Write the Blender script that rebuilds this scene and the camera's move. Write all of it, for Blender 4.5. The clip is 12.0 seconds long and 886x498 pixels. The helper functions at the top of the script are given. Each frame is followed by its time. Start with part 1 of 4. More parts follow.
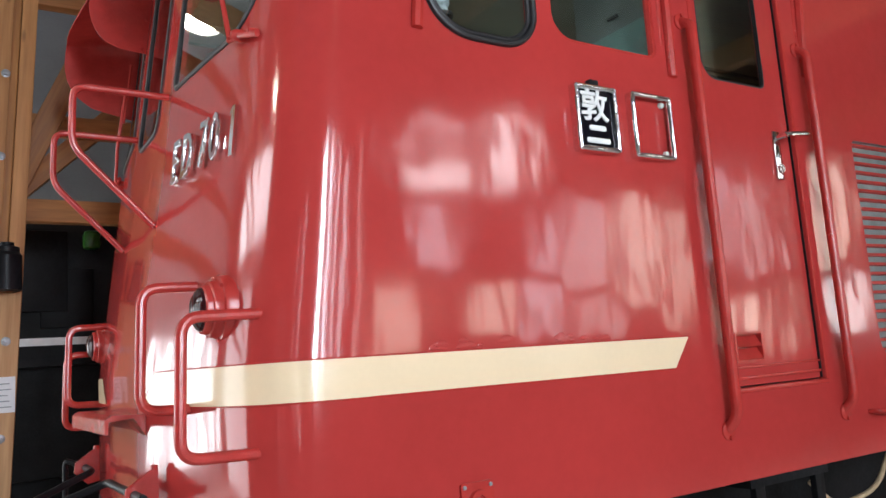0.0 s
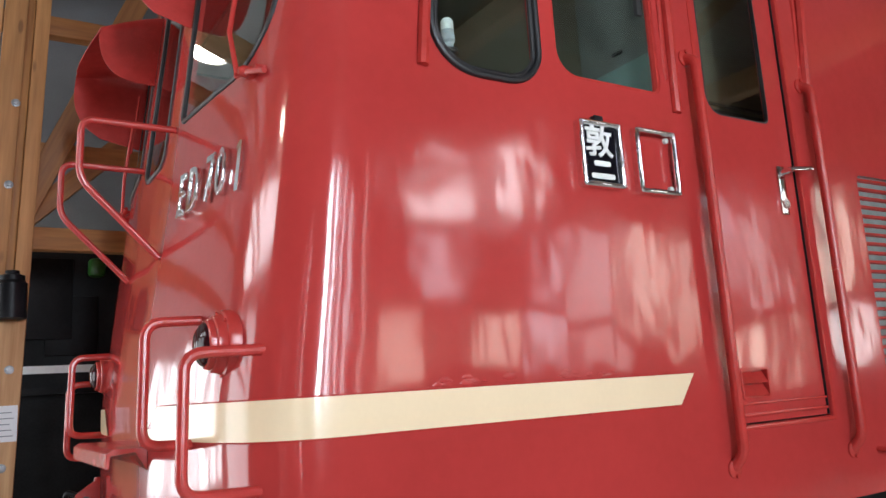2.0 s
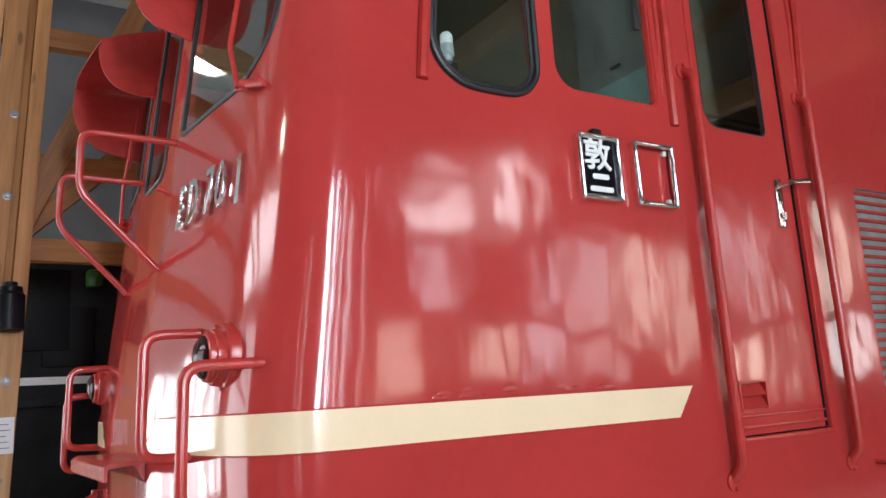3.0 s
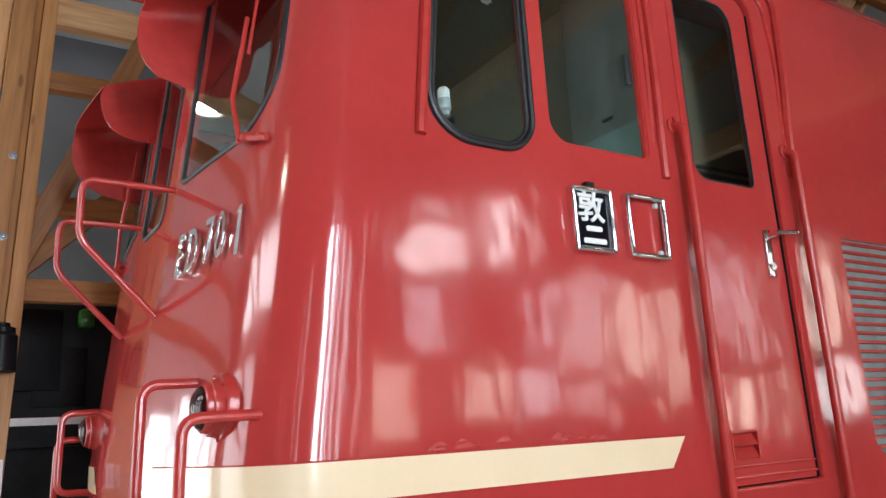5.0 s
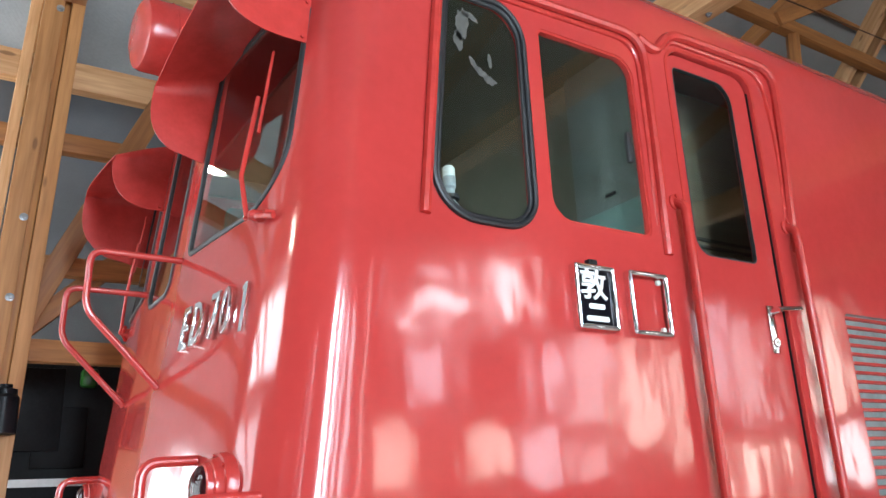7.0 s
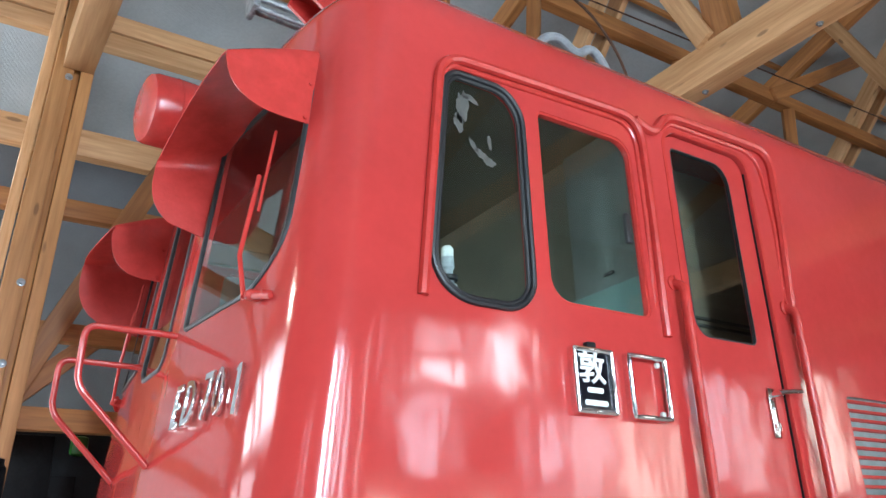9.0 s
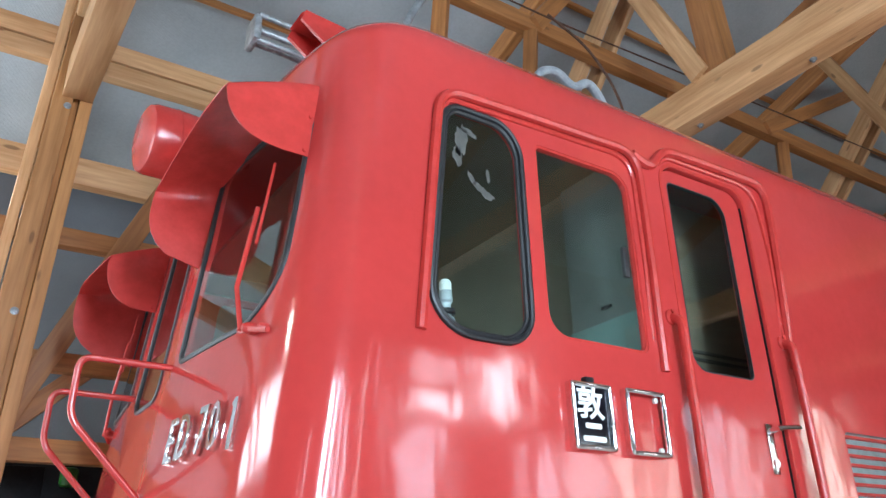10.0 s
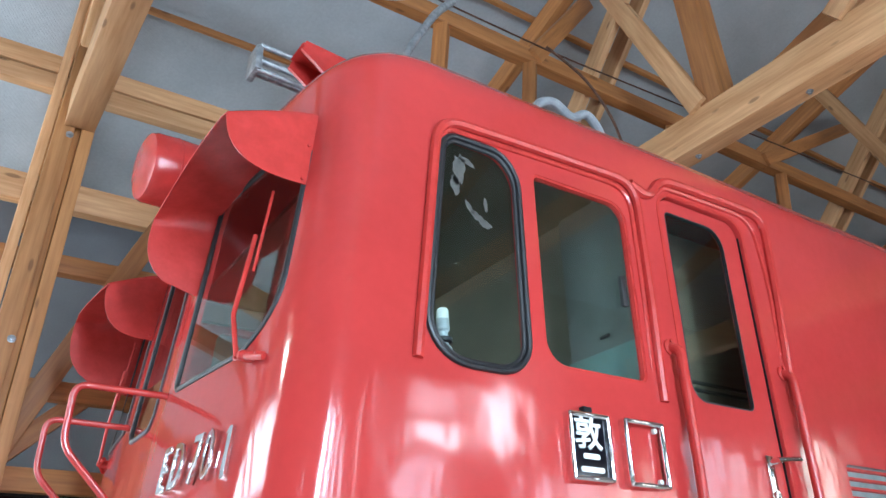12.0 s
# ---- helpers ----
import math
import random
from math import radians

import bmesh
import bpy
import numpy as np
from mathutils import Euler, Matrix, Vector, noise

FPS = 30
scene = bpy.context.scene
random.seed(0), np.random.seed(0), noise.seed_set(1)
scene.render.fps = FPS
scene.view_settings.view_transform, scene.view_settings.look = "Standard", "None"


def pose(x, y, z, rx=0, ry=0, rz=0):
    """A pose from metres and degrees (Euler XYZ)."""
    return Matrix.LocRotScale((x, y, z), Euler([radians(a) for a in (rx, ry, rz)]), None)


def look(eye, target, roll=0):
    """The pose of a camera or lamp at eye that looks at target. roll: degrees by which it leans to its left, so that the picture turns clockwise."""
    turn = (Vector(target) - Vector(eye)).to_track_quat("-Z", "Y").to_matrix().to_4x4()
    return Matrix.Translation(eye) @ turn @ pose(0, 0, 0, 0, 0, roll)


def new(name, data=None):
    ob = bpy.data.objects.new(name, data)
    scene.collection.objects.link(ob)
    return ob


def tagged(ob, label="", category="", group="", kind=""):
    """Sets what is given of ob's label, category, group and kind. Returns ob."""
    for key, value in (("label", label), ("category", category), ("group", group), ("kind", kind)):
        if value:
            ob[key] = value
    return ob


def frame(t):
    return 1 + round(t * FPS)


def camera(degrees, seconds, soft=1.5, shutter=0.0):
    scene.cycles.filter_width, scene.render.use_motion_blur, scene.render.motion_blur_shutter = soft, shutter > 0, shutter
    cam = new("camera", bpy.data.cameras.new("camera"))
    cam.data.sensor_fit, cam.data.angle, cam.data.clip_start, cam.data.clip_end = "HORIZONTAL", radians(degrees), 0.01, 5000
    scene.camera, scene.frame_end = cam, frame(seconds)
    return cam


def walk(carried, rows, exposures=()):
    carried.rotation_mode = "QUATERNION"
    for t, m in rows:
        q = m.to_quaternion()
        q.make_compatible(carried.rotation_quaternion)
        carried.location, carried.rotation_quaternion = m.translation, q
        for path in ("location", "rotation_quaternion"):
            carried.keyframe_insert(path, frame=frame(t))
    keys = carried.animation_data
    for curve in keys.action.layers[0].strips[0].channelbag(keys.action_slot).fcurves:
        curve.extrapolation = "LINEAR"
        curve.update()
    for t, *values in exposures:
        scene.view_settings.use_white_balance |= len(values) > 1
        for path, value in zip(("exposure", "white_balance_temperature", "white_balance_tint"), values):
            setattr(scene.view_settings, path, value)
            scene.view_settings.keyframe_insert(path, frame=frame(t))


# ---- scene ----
cam = camera(59.1, 12.0)
PATH = [
    (0, (-0.755, -2.058, 1.744), (0.309, -0.389, 2.027), -4.0),
    (0.5, (-0.745, -2.057, 1.751), (0.314, -0.388, 2.056), -3.8),
    (1, (-0.744, -2.058, 1.757), (0.312, -0.391, 2.083), -3.7),
    (1.5, (-0.752, -2.06, 1.768), (0.302, -0.394, 2.108), -3.7),
    (2, (-0.754, -2.063, 1.775), (0.298, -0.398, 2.124), -3.6),
    (2.5, (-0.756, -2.059, 1.781), (0.298, -0.397, 2.14), -3.5),
    (3, (-0.764, -2.066, 1.783), (0.293, -0.41, 2.157), -3.6),
    (5, (-0.804, -2.1, 1.829), (0.267, -0.475, 2.29), -3.3),
    (5.5, (-0.809, -2.124, 1.856), (0.259, -0.503, 2.339), -3.2),
    (6, (-0.811, -2.134, 1.874), (0.249, -0.517, 2.387), -2.97),
    (6.5, (-0.813, -2.142, 1.893), (0.238, -0.532, 2.444), -2.7),
    (7, (-0.819, -2.142, 1.908), (0.227, -0.543, 2.499), -2.5),
    (9, (-0.823, -2.158, 1.982), (0.202, -0.607, 2.718), -1.7),
    (9.5, (-0.833, -2.151, 1.993), (0.193, -0.616, 2.762), -1.6),
    (10, (-0.835, -2.154, 2.003), (0.188, -0.634, 2.805), -1.5),
    (10.5, (-0.83, -2.154, 2.006), (0.19, -0.649, 2.839), -1.5),
    (11, (-0.831, -2.156, 2.009), (0.185, -0.658, 2.86), -1.5),
    (11.5, (-0.83, -2.156, 2.005), (0.183, -0.663, 2.868), -1.4),
    (12, (-0.823, -2.158, 1.995), (0.182, -0.665, 2.868), -1.3),
]
walk(cam, [(t, look(eye, target, roll)) for t, eye, target, roll in PATH],
     exposures=[(0.0, 0.03, 6500, 9), (1.0, 0.0, 6500, 9), (3.0, 0.0, 6500, 9), (5.0, 0.08, 6500, 8), (6.0, 0.36, 6400, 6), (7.0, 0.64, 6150, 4), (9.0, 0.68, 5900, 2), (12.0, 0.76, 5600, 2)])

# ---------------------------------------------------------------- light
world = bpy.data.worlds.new("overcast_day")
scene.world = world
world.use_nodes = True
wn, wl = world.node_tree.nodes, world.node_tree.links
sky = wn.new("ShaderNodeTexSky")
sky.sky_type, sky.sun_disc = 'NISHITA', False
sky.sun_elevation, sky.sun_rotation = radians(48), radians(200)
wl.new(sky.outputs[0], wn["Background"].inputs[0])
wn["Background"].inputs[1].default_value = 0.12

sun = new("sun", bpy.data.lights.new("sun", 'SUN'))
sun.data.energy, sun.data.angle, sun.data.color = 1.2, radians(12), (1.0, 0.95, 0.88)
sun.matrix_world = look((-8, -14, 18), (0, 0, 0))


def opening_lamp(name, centre, target, width, height, watts, colour=(0.92, 0.96, 1.0)):
    """Daylight coming in through one opening of the hall."""
    lamp = new(name, bpy.data.lights.new(name, 'AREA'))
    lamp.data.shape, lamp.data.size, lamp.data.size_y = 'RECTANGLE', width, height
    lamp.data.energy, lamp.data.color = watts, colour
    lamp.matrix_world = look(centre, target)
    return lamp


# ---------------------------------------------------------------- materials
def mat(name, colour, rough=0.5, metal=0.0, spread=0.12, scale=6.0, bump=0.0, bump_scale=40.0, coat=0.0, stretch=None, colour2=None, fine=60.0):
    """A surface with colour variation at two scales and a fine relief."""
    m = bpy.data.materials.new(name)
    m.use_nodes = True
    n, l = m.node_tree.nodes, m.node_tree.links
    p = n["Principled BSDF"]
    p.inputs["Metallic"].default_value = metal
    p.inputs["Coat Weight"].default_value = coat
    p.inputs["Coat Roughness"].default_value = 0.05
    tc = n.new("ShaderNodeTexCoord")
    mp = n.new("ShaderNodeMapping")
    if stretch:
        mp.inputs["Scale"].default_value = stretch
    l.new(tc.outputs["Object"], mp.inputs["Vector"])
    a, b = n.new("ShaderNodeTexNoise"), n.new("ShaderNodeTexNoise")
    a.inputs["Scale"].default_value, a.inputs["Detail"].default_value = scale, 4
    b.inputs["Scale"].default_value, b.inputs["Detail"].default_value = fine, 3
    info = n.new("ShaderNodeObjectInfo")
    off = n.new("ShaderNodeVectorMath")
    off.operation = 'MULTIPLY_ADD'
    off.inputs[1].default_value = (9, 7, 5)
    l.new(info.outputs["Random"], off.inputs[0])
    l.new(mp.outputs[0], off.inputs[2])
    for t in (a, b):
        l.new(off.outputs[0], t.inputs["Vector"])
    mixf = n.new("ShaderNodeMath")
    mixf.operation = 'MULTIPLY_ADD'
    mixf.inputs[1].default_value = 0.35
    l.new(b.outputs["Fac"], mixf.inputs[0])
    l.new(a.outputs["Fac"], mixf.inputs[2])
    ramp = n.new("ShaderNodeValToRGB")
    dark = colour2 or tuple(c * (1 - 2 * spread) for c in colour)
    light = tuple(min(1.0, c * (1 + spread)) for c in colour)
    ramp.color_ramp.elements[0].position, ramp.color_ramp.elements[1].position = 0.45, 0.9
    ramp.color_ramp.elements[0].color, ramp.color_ramp.elements[1].color = (*dark, 1), (*light, 1)
    l.new(mixf.outputs[0], ramp.inputs[0])
    l.new(ramp.outputs[0], p.inputs["Base Color"])
    rr = n.new("ShaderNodeMapRange")
    rr.inputs["To Min"].default_value, rr.inputs["To Max"].default_value = max(0.02, rough * 0.8), min(1, rough * 1.25)
    l.new(a.outputs["Fac"], rr.inputs["Value"])
    l.new(rr.outputs[0], p.inputs["Roughness"])
    if bump:
        bn = n.new("ShaderNodeTexNoise")
        bn.inputs["Scale"].default_value, bn.inputs["Detail"].default_value = bump_scale, 2
        l.new(off.outputs[0], bn.inputs["Vector"])
        bp = n.new("ShaderNodeBump")
        bp.inputs["Strength"].default_value, bp.inputs["Distance"].default_value = 1.0, bump
        l.new(bn.outputs["Fac"], bp.inputs["Height"])
        l.new(bp.outputs[0], p.inputs["Normal"])
    return m


def wood(name, light, dark, rough=0.6):
    """Sawn softwood: long grain along local x, growth rings, knots."""
    m = mat(name, light, rough, spread=0.15, scale=2.5, stretch=(0.6, 9, 9), colour2=dark, bump=0.0006, bump_scale=14, fine=9)
    n, l = m.node_tree.nodes, m.node_tree.links
    p = n["Principled BSDF"]
    ramp = [x for x in n if x.bl_idname == "ShaderNodeValToRGB"][0]
    tc = [x for x in n if x.bl_idname == "ShaderNodeTexCoord"][0]
    mp = n.new("ShaderNodeMapping")
    mp.inputs["Scale"].default_value = (2.2, 7, 7)
    l.new(tc.outputs["Object"], mp.inputs["Vector"])
    vor = n.new("ShaderNodeTexVoronoi")
    vor.inputs["Scale"].default_value = 1.0
    info = [x for x in n if x.bl_idname == "ShaderNodeObjectInfo"][0]
    ad = n.new("ShaderNodeVectorMath")
    ad.operation = 'MULTIPLY_ADD'
    ad.inputs[1].default_value = (31, 17, 23)
    l.new(info.outputs["Random"], ad.inputs[0])
    l.new(mp.outputs[0], ad.inputs[2])
    l.new(ad.outputs[0], vor.inputs["Vector"])
    kr = n.new("ShaderNodeMapRange")
    kr.inputs["From Min"].default_value, kr.inputs["From Max"].default_value = 0.09, 0.14
    kr.inputs["To Min"].default_value, kr.inputs["To Max"].default_value = 0.6, 0.0
    l.new(vor.outputs["Distance"], kr.inputs["Value"])
    mx = n.new("ShaderNodeMix")
    mx.data_type = 'RGBA'
    mx.inputs[7].default_value = (0.10, 0.04, 0.015, 1)
    l.new(kr.outputs[0], mx.inputs[0])
    l.new(ramp.outputs[0], mx.inputs[6])
    hsv = n.new("ShaderNodeHueSaturation")
    vr = n.new("ShaderNodeMapRange")
    vr.inputs["To Min"].default_value, vr.inputs["To Max"].default_value = 0.8, 1.15
    l.new(info.outputs["Random"], vr.inputs["Value"])
    l.new(vr.outputs[0], hsv.inputs["Value"])
    l.new(mx.outputs[2], hsv.inputs["Color"])
    l.new(hsv.outputs[0], p.inputs["Base Color"])
    return m


RED = mat("gloss_red_paint", (0.45, 0.041, 0.038), 0.115, spread=0.06, scale=1.3, coat=0.22, bump=0.0060, bump_scale=2.4, fine=25)
_n, _l = RED.node_tree.nodes, RED.node_tree.links
_n["Principled BSDF"].inputs["IOR"].default_value = 1.5
_b1 = [x for x in _n if x.bl_idname == "ShaderNodeBump"][0]
_mp = _n.new("ShaderNodeMapping")
_mp.inputs["Scale"].default_value = (1.0, 1.0, 0.22)
_l.new([x for x in _n if x.bl_idname == "ShaderNodeTexCoord"][0].outputs["Object"], _mp.inputs["Vector"])
_ns = _n.new("ShaderNodeTexNoise")
_ns.inputs["Scale"].default_value, _ns.inputs["Detail"].default_value = 8.0, 2
_l.new(_mp.outputs[0], _ns.inputs["Vector"])
_b2 = _n.new("ShaderNodeBump")
_b2.inputs["Distance"].default_value = 0.0013
_l.new(_ns.outputs["Fac"], _b2.inputs["Height"])
_l.new(_b1.outputs[0], _b2.inputs["Normal"])
for _socket in ("Normal", "Coat Normal"):
    _l.new(_b2.outputs[0], _n["Principled BSDF"].inputs[_socket])
REDPART = mat("red_paint_on_fittings", (0.46, 0.036, 0.030), 0.24, spread=0.08, scale=14, bump=0.0007, bump_scale=75)
CREAM = mat("cream_paint", (0.84, 0.65, 0.43), 0.16, spread=0.02, scale=3, bump=0.0015, bump_scale=3)
CHROME = mat("chrome", (0.80, 0.80, 0.81), 0.13, 1.0, spread=0.06, scale=30)
RUBBER = mat("black_rubber", (0.011, 0.011, 0.013), 0.45, spread=0.2, scale=20)
BLACK = mat("black_enamel", (0.012, 0.012, 0.014), 0.35, spread=0.3, scale=5, bump=0.0008, bump_scale=12)
ENAMEL = mat("plate_enamel", (0.006, 0.006, 0.010), 0.07, spread=0.2, scale=10)
SOOT = mat("sooty_black_steel", (0.010, 0.010, 0.011), 0.5, spread=0.4, scale=3, bump=0.002, bump_scale=18)
for _m in (SOOT, BLACK):
    _m.node_tree.nodes["Principled BSDF"].inputs["Specular IOR Level"].default_value = 0.12
WHITE = mat("white_enamel", (0.80, 0.80, 0.78), 0.35, spread=0.05, scale=20)
GREY = mat("grey_paint", (0.30, 0.32, 0.34), 0.45, spread=0.15, scale=12)
GALV = mat("galvanised_pipe", (0.30, 0.31, 0.32), 0.4, 0.4, spread=0.2, scale=25)
TEAL = mat("pale_green_cab_paint", (0.15, 0.235, 0.22), 0.5, spread=0.08, scale=4)
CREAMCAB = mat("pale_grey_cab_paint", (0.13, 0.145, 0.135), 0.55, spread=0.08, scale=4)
OLIVE = mat("dark_olive_cab_paint", (0.14, 0.132, 0.095), 0.5, spread=0.12, scale=3)
# streaky brown that imitates what the door glass reflects
REFLECTBROWN = mat("brown_reflection_tone", (0.17, 0.145, 0.10), 0.5, spread=0.15, scale=3, stretch=(0.4, 1, 6))
CABDARK = mat("dark_cab_lining", (0.03, 0.032, 0.028), 0.6, spread=0.2, scale=4)
GRILLE = mat("grey_green_louvre_backing", (0.17, 0.20, 0.20), 0.5, spread=0.2, scale=10)
PINE = wood("light_pine", (0.58, 0.345, 0.17), (0.45, 0.225, 0.088))
LARCH = wood("orange_pine", (0.40, 0.17, 0.05), (0.26, 0.10, 0.028))
MIDPINE = wood("warm_pine", (0.43, 0.205, 0.072), (0.32, 0.135, 0.04))
CONCRETE = mat("concrete_floor", (0.66, 0.64, 0.60), 0.6, spread=0.2, scale=1.5, bump=0.002, bump_scale=30)
PLASTER = mat("hall_wall_boards", (0.24, 0.19, 0.145), 0.7, spread=0.2, scale=2, bump=0.001, bump_scale=25)
STEEL = mat("rail_steel", (0.12, 0.09, 0.07), 0.5, 0.6, spread=0.3, scale=8)
COPPER = mat("rusty_wire", (0.10, 0.045, 0.025), 0.6, 0.3, spread=0.3, scale=30)
PLASTIC = mat("white_plastic", (0.62, 0.63, 0.60), 0.4, spread=0.1, scale=15)
GREENP = mat("green_paint", (0.02, 0.10, 0.012), 0.3, spread=0.3, scale=20)
PAPERTAPE = mat("peeling_grey_film", (0.08, 0.077, 0.068), 0.8, spread=0.15, scale=30)
TAN = mat("tan_cable_sheath", (0.45, 0.33, 0.20), 0.5, spread=0.1, scale=20)
YELLOW = mat("yellow_paint", (0.55, 0.32, 0.03), 0.5, spread=0.2, scale=20)
PAPER = mat("white_paper", (0.75, 0.76, 0.78), 0.6, spread=0.03, scale=10)

SHEET = mat("grey_corrugated_sheet", (0.40, 0.415, 0.425), 0.5, spread=0.1, scale=1.2, fine=30)
_n, _l = SHEET.node_tree.nodes, SHEET.node_tree.links
_w = _n.new("ShaderNodeTexWave")
_w.bands_direction = 'X'
_w.inputs["Scale"].default_value = 26.0
_tc = [x for x in _n if x.bl_idname == "ShaderNodeTexCoord"][0]
_l.new(_tc.outputs["Object"], _w.inputs["Vector"])
_b = _n.new("ShaderNodeBump")
_b.inputs["Distance"].default_value = 0.0015
_l.new(_w.outputs["Fac"], _b.inputs["Height"])
_l.new(_b.outputs[0], _n["Principled BSDF"].inputs["Normal"])

# grey sheet again, its colour darkened to imitate shade on the partition
SHADEDSHEET = mat("shaded_grey_cladding", (0.13, 0.135, 0.145), 0.55, spread=0.12, scale=1.5, bump=0.001, bump_scale=20)

GLASS = bpy.data.materials.new("window_glass")
GLASS.use_nodes = True
_n, _l = GLASS.node_tree.nodes, GLASS.node_tree.links
_p = _n["Principled BSDF"]
_p.inputs["Base Color"].default_value = (0.62, 0.70, 0.66, 1)
_p.inputs["Transmission Weight"].default_value = 1.0
_p.inputs["Roughness"].default_value = 0.02
_p.inputs["IOR"].default_value = 1.38

LENS = mat("dark_red_lens", (0.03, 0.004, 0.006), 0.08, spread=0.1, scale=8)
LENS.node_tree.nodes["Principled BSDF"].inputs["Specular IOR Level"].default_value = 0.25
GLOW = bpy.data.materials.new("lamp_glow")
GLOW.use_nodes = True
_p = GLOW.node_tree.nodes["Principled BSDF"]
_p.inputs["Emission Color"].default_value = (1.0, 0.97, 0.86, 1)
_p.inputs["Emission Strength"].default_value = 80.0


# ---------------------------------------------------------------- mesh helpers
def link(name, bm, material, parent=None, label="", smooth=30):
    """One bmesh as one mesh object."""
    bmesh.ops.recalc_face_normals(bm, faces=bm.faces)
    me = bpy.data.meshes.new(name)
    bm.to_mesh(me)
    bm.free()
    me.materials.append(material)
    if smooth:
        me.polygons.foreach_set("use_smooth", [True] * len(me.polygons))
        me.set_sharp_from_angle(angle=radians(smooth))
    ob = new(name, me)
    ob.parent = parent
    if parent and parent.data is None:
        ob.matrix_parent_inverse = Matrix.Translation(-parent.location)
    if label:
        ob["label"] = label
    return ob


def part(name, bm, material, parent, label="", smooth=30):
    return link(name, bm, material, parent, label, smooth)


def thing(name, x, y, z, label, category, group="", kind=""):
    """An empty at a thing's base; its parts keep world coordinates."""
    ob = new(name)
    ob.location = (x, y, z)
    ob.empty_display_size = 0.1
    return tagged(ob, label, category, group, kind)


def settle(root):
    """Let the parts of a thing, built in world coordinates, hang on its empty."""
    inv = Matrix.Translation(-root.location)
    for c in root.children:
        c.matrix_parent_inverse = inv
    return root


def box(x0, x1, y0, y1, z0, z1, bevel=0.0, bm=None):
    bm = bm or bmesh.new()
    vs = [bm.verts.new((x, y, z)) for x in (x0, x1) for y in (y0, y1) for z in (z0, z1)]
    fs = [bm.faces.new([vs[i] for i in q]) for q in ((0, 1, 3, 2), (4, 6, 7, 5), (0, 4, 5, 1), (2, 3, 7, 6), (0, 2, 6, 4), (1, 5, 7, 3))]
    if bevel:
        es = list({e for f in fs for e in f.edges})
        bmesh.ops.bevel(bm, geom=es, offset=bevel, segments=2, profile=0.5, affect='EDGES')
    return bm


def rounded(x0, x1, z0, z1, radii, n=8):
    """Outline of a rectangle with its own radius in each corner: bl, br, tr, tl."""
    out = []
    for (cx, cz, a0), r in zip(((x0, z0, 180), (x1, z0, 270), (x1, z1, 0), (x0, z1, 90)), radii):
        mx = cx + (r if cx == x0 else -r)
        mz = cz + (r if cz == z0 else -r)
        for i in range(n + 1):
            a = radians(a0 + 90 * i / n)
            out.append((mx + r * math.cos(a), mz + r * math.sin(a)))
    return out


def prism(outline, place, bm=None):
    """A solid between two copies of an outline; place(u, v, k) gives the point for k = 0 and 1."""
    bm = bm or bmesh.new()
    a = [bm.verts.new(place(u, v, 0)) for u, v in outline]
    b = [bm.verts.new(place(u, v, 1)) for u, v in outline]
    n = len(outline)
    bm.faces.new(a)
    bm.faces.new(b[::-1])
    for i in range(n):
        bm.faces.new((a[i], b[i], b[(i + 1) % n], a[(i + 1) % n]))
    return bm


def ring(outer, inner, place, bm=None):
    """A frame between two outlines of equal length."""
    bm = bm or bmesh.new()
    n = len(outer)
    vs = [[bm.verts.new(place(u, v, k)) for u, v in o] for o in (outer, inner) for k in (0, 1)]
    o0, o1, i0, i1 = vs
    for i in range(n):
        j = (i + 1) % n
        for q in ((o0[i], o0[j], i0[j], i0[i]), (o1[j], o1[i], i1[i], i1[j]), (o0[j], o0[i], o1[i], o1[j]), (i0[i], i0[j], i1[j], i1[i])):
            bm.faces.new(q)
    return bm


def fillet(points, r, n=6):
    """A polyline with its corners rounded."""
    pts = [Vector(p) for p in points]
    out = [pts[0]]
    for a, b, c in zip(pts, pts[1:], pts[2:]):
        u, v = (a - b), (c - b)
        k = min(r, u.length * 0.45, v.length * 0.45)
        p0, p1 = b + u.normalized() * k, b + v.normalized() * k
        for i in range(n + 1):
            t = i / n
            out.append(p0 * (1 - t) ** 2 + b * 2 * t * (1 - t) + p1 * t * t)
    out.append(pts[-1])
    return out


def tube(points, radius, bm=None, sides=10, squash=1.0):
    """A round bar along a polyline."""
    bm = bm or bmesh.new()
    pts = [Vector(p) for p in points]
    rings, ref = [], None
    for i, p in enumerate(pts):
        d = (pts[min(i + 1, len(pts) - 1)] - pts[max(i - 1, 0)]).normalized()
        if ref is None:
            ref = d.orthogonal().normalized()
        ref = (ref - d * ref.dot(d)).normalized()
        w = d.cross(ref)
        rings.append([bm.verts.new(p + (ref * math.cos(2 * math.pi * k / sides) + w * math.sin(2 * math.pi * k / sides) * squash) * radius) for k in range(sides)])
    for a, b in zip(rings, rings[1:]):
        for k in range(sides):
            bm.faces.new((a[k], a[(k + 1) % sides], b[(k + 1) % sides], b[k]))
    bm.faces.new(rings[0][::-1])
    bm.faces.new(rings[-1])
    return bm


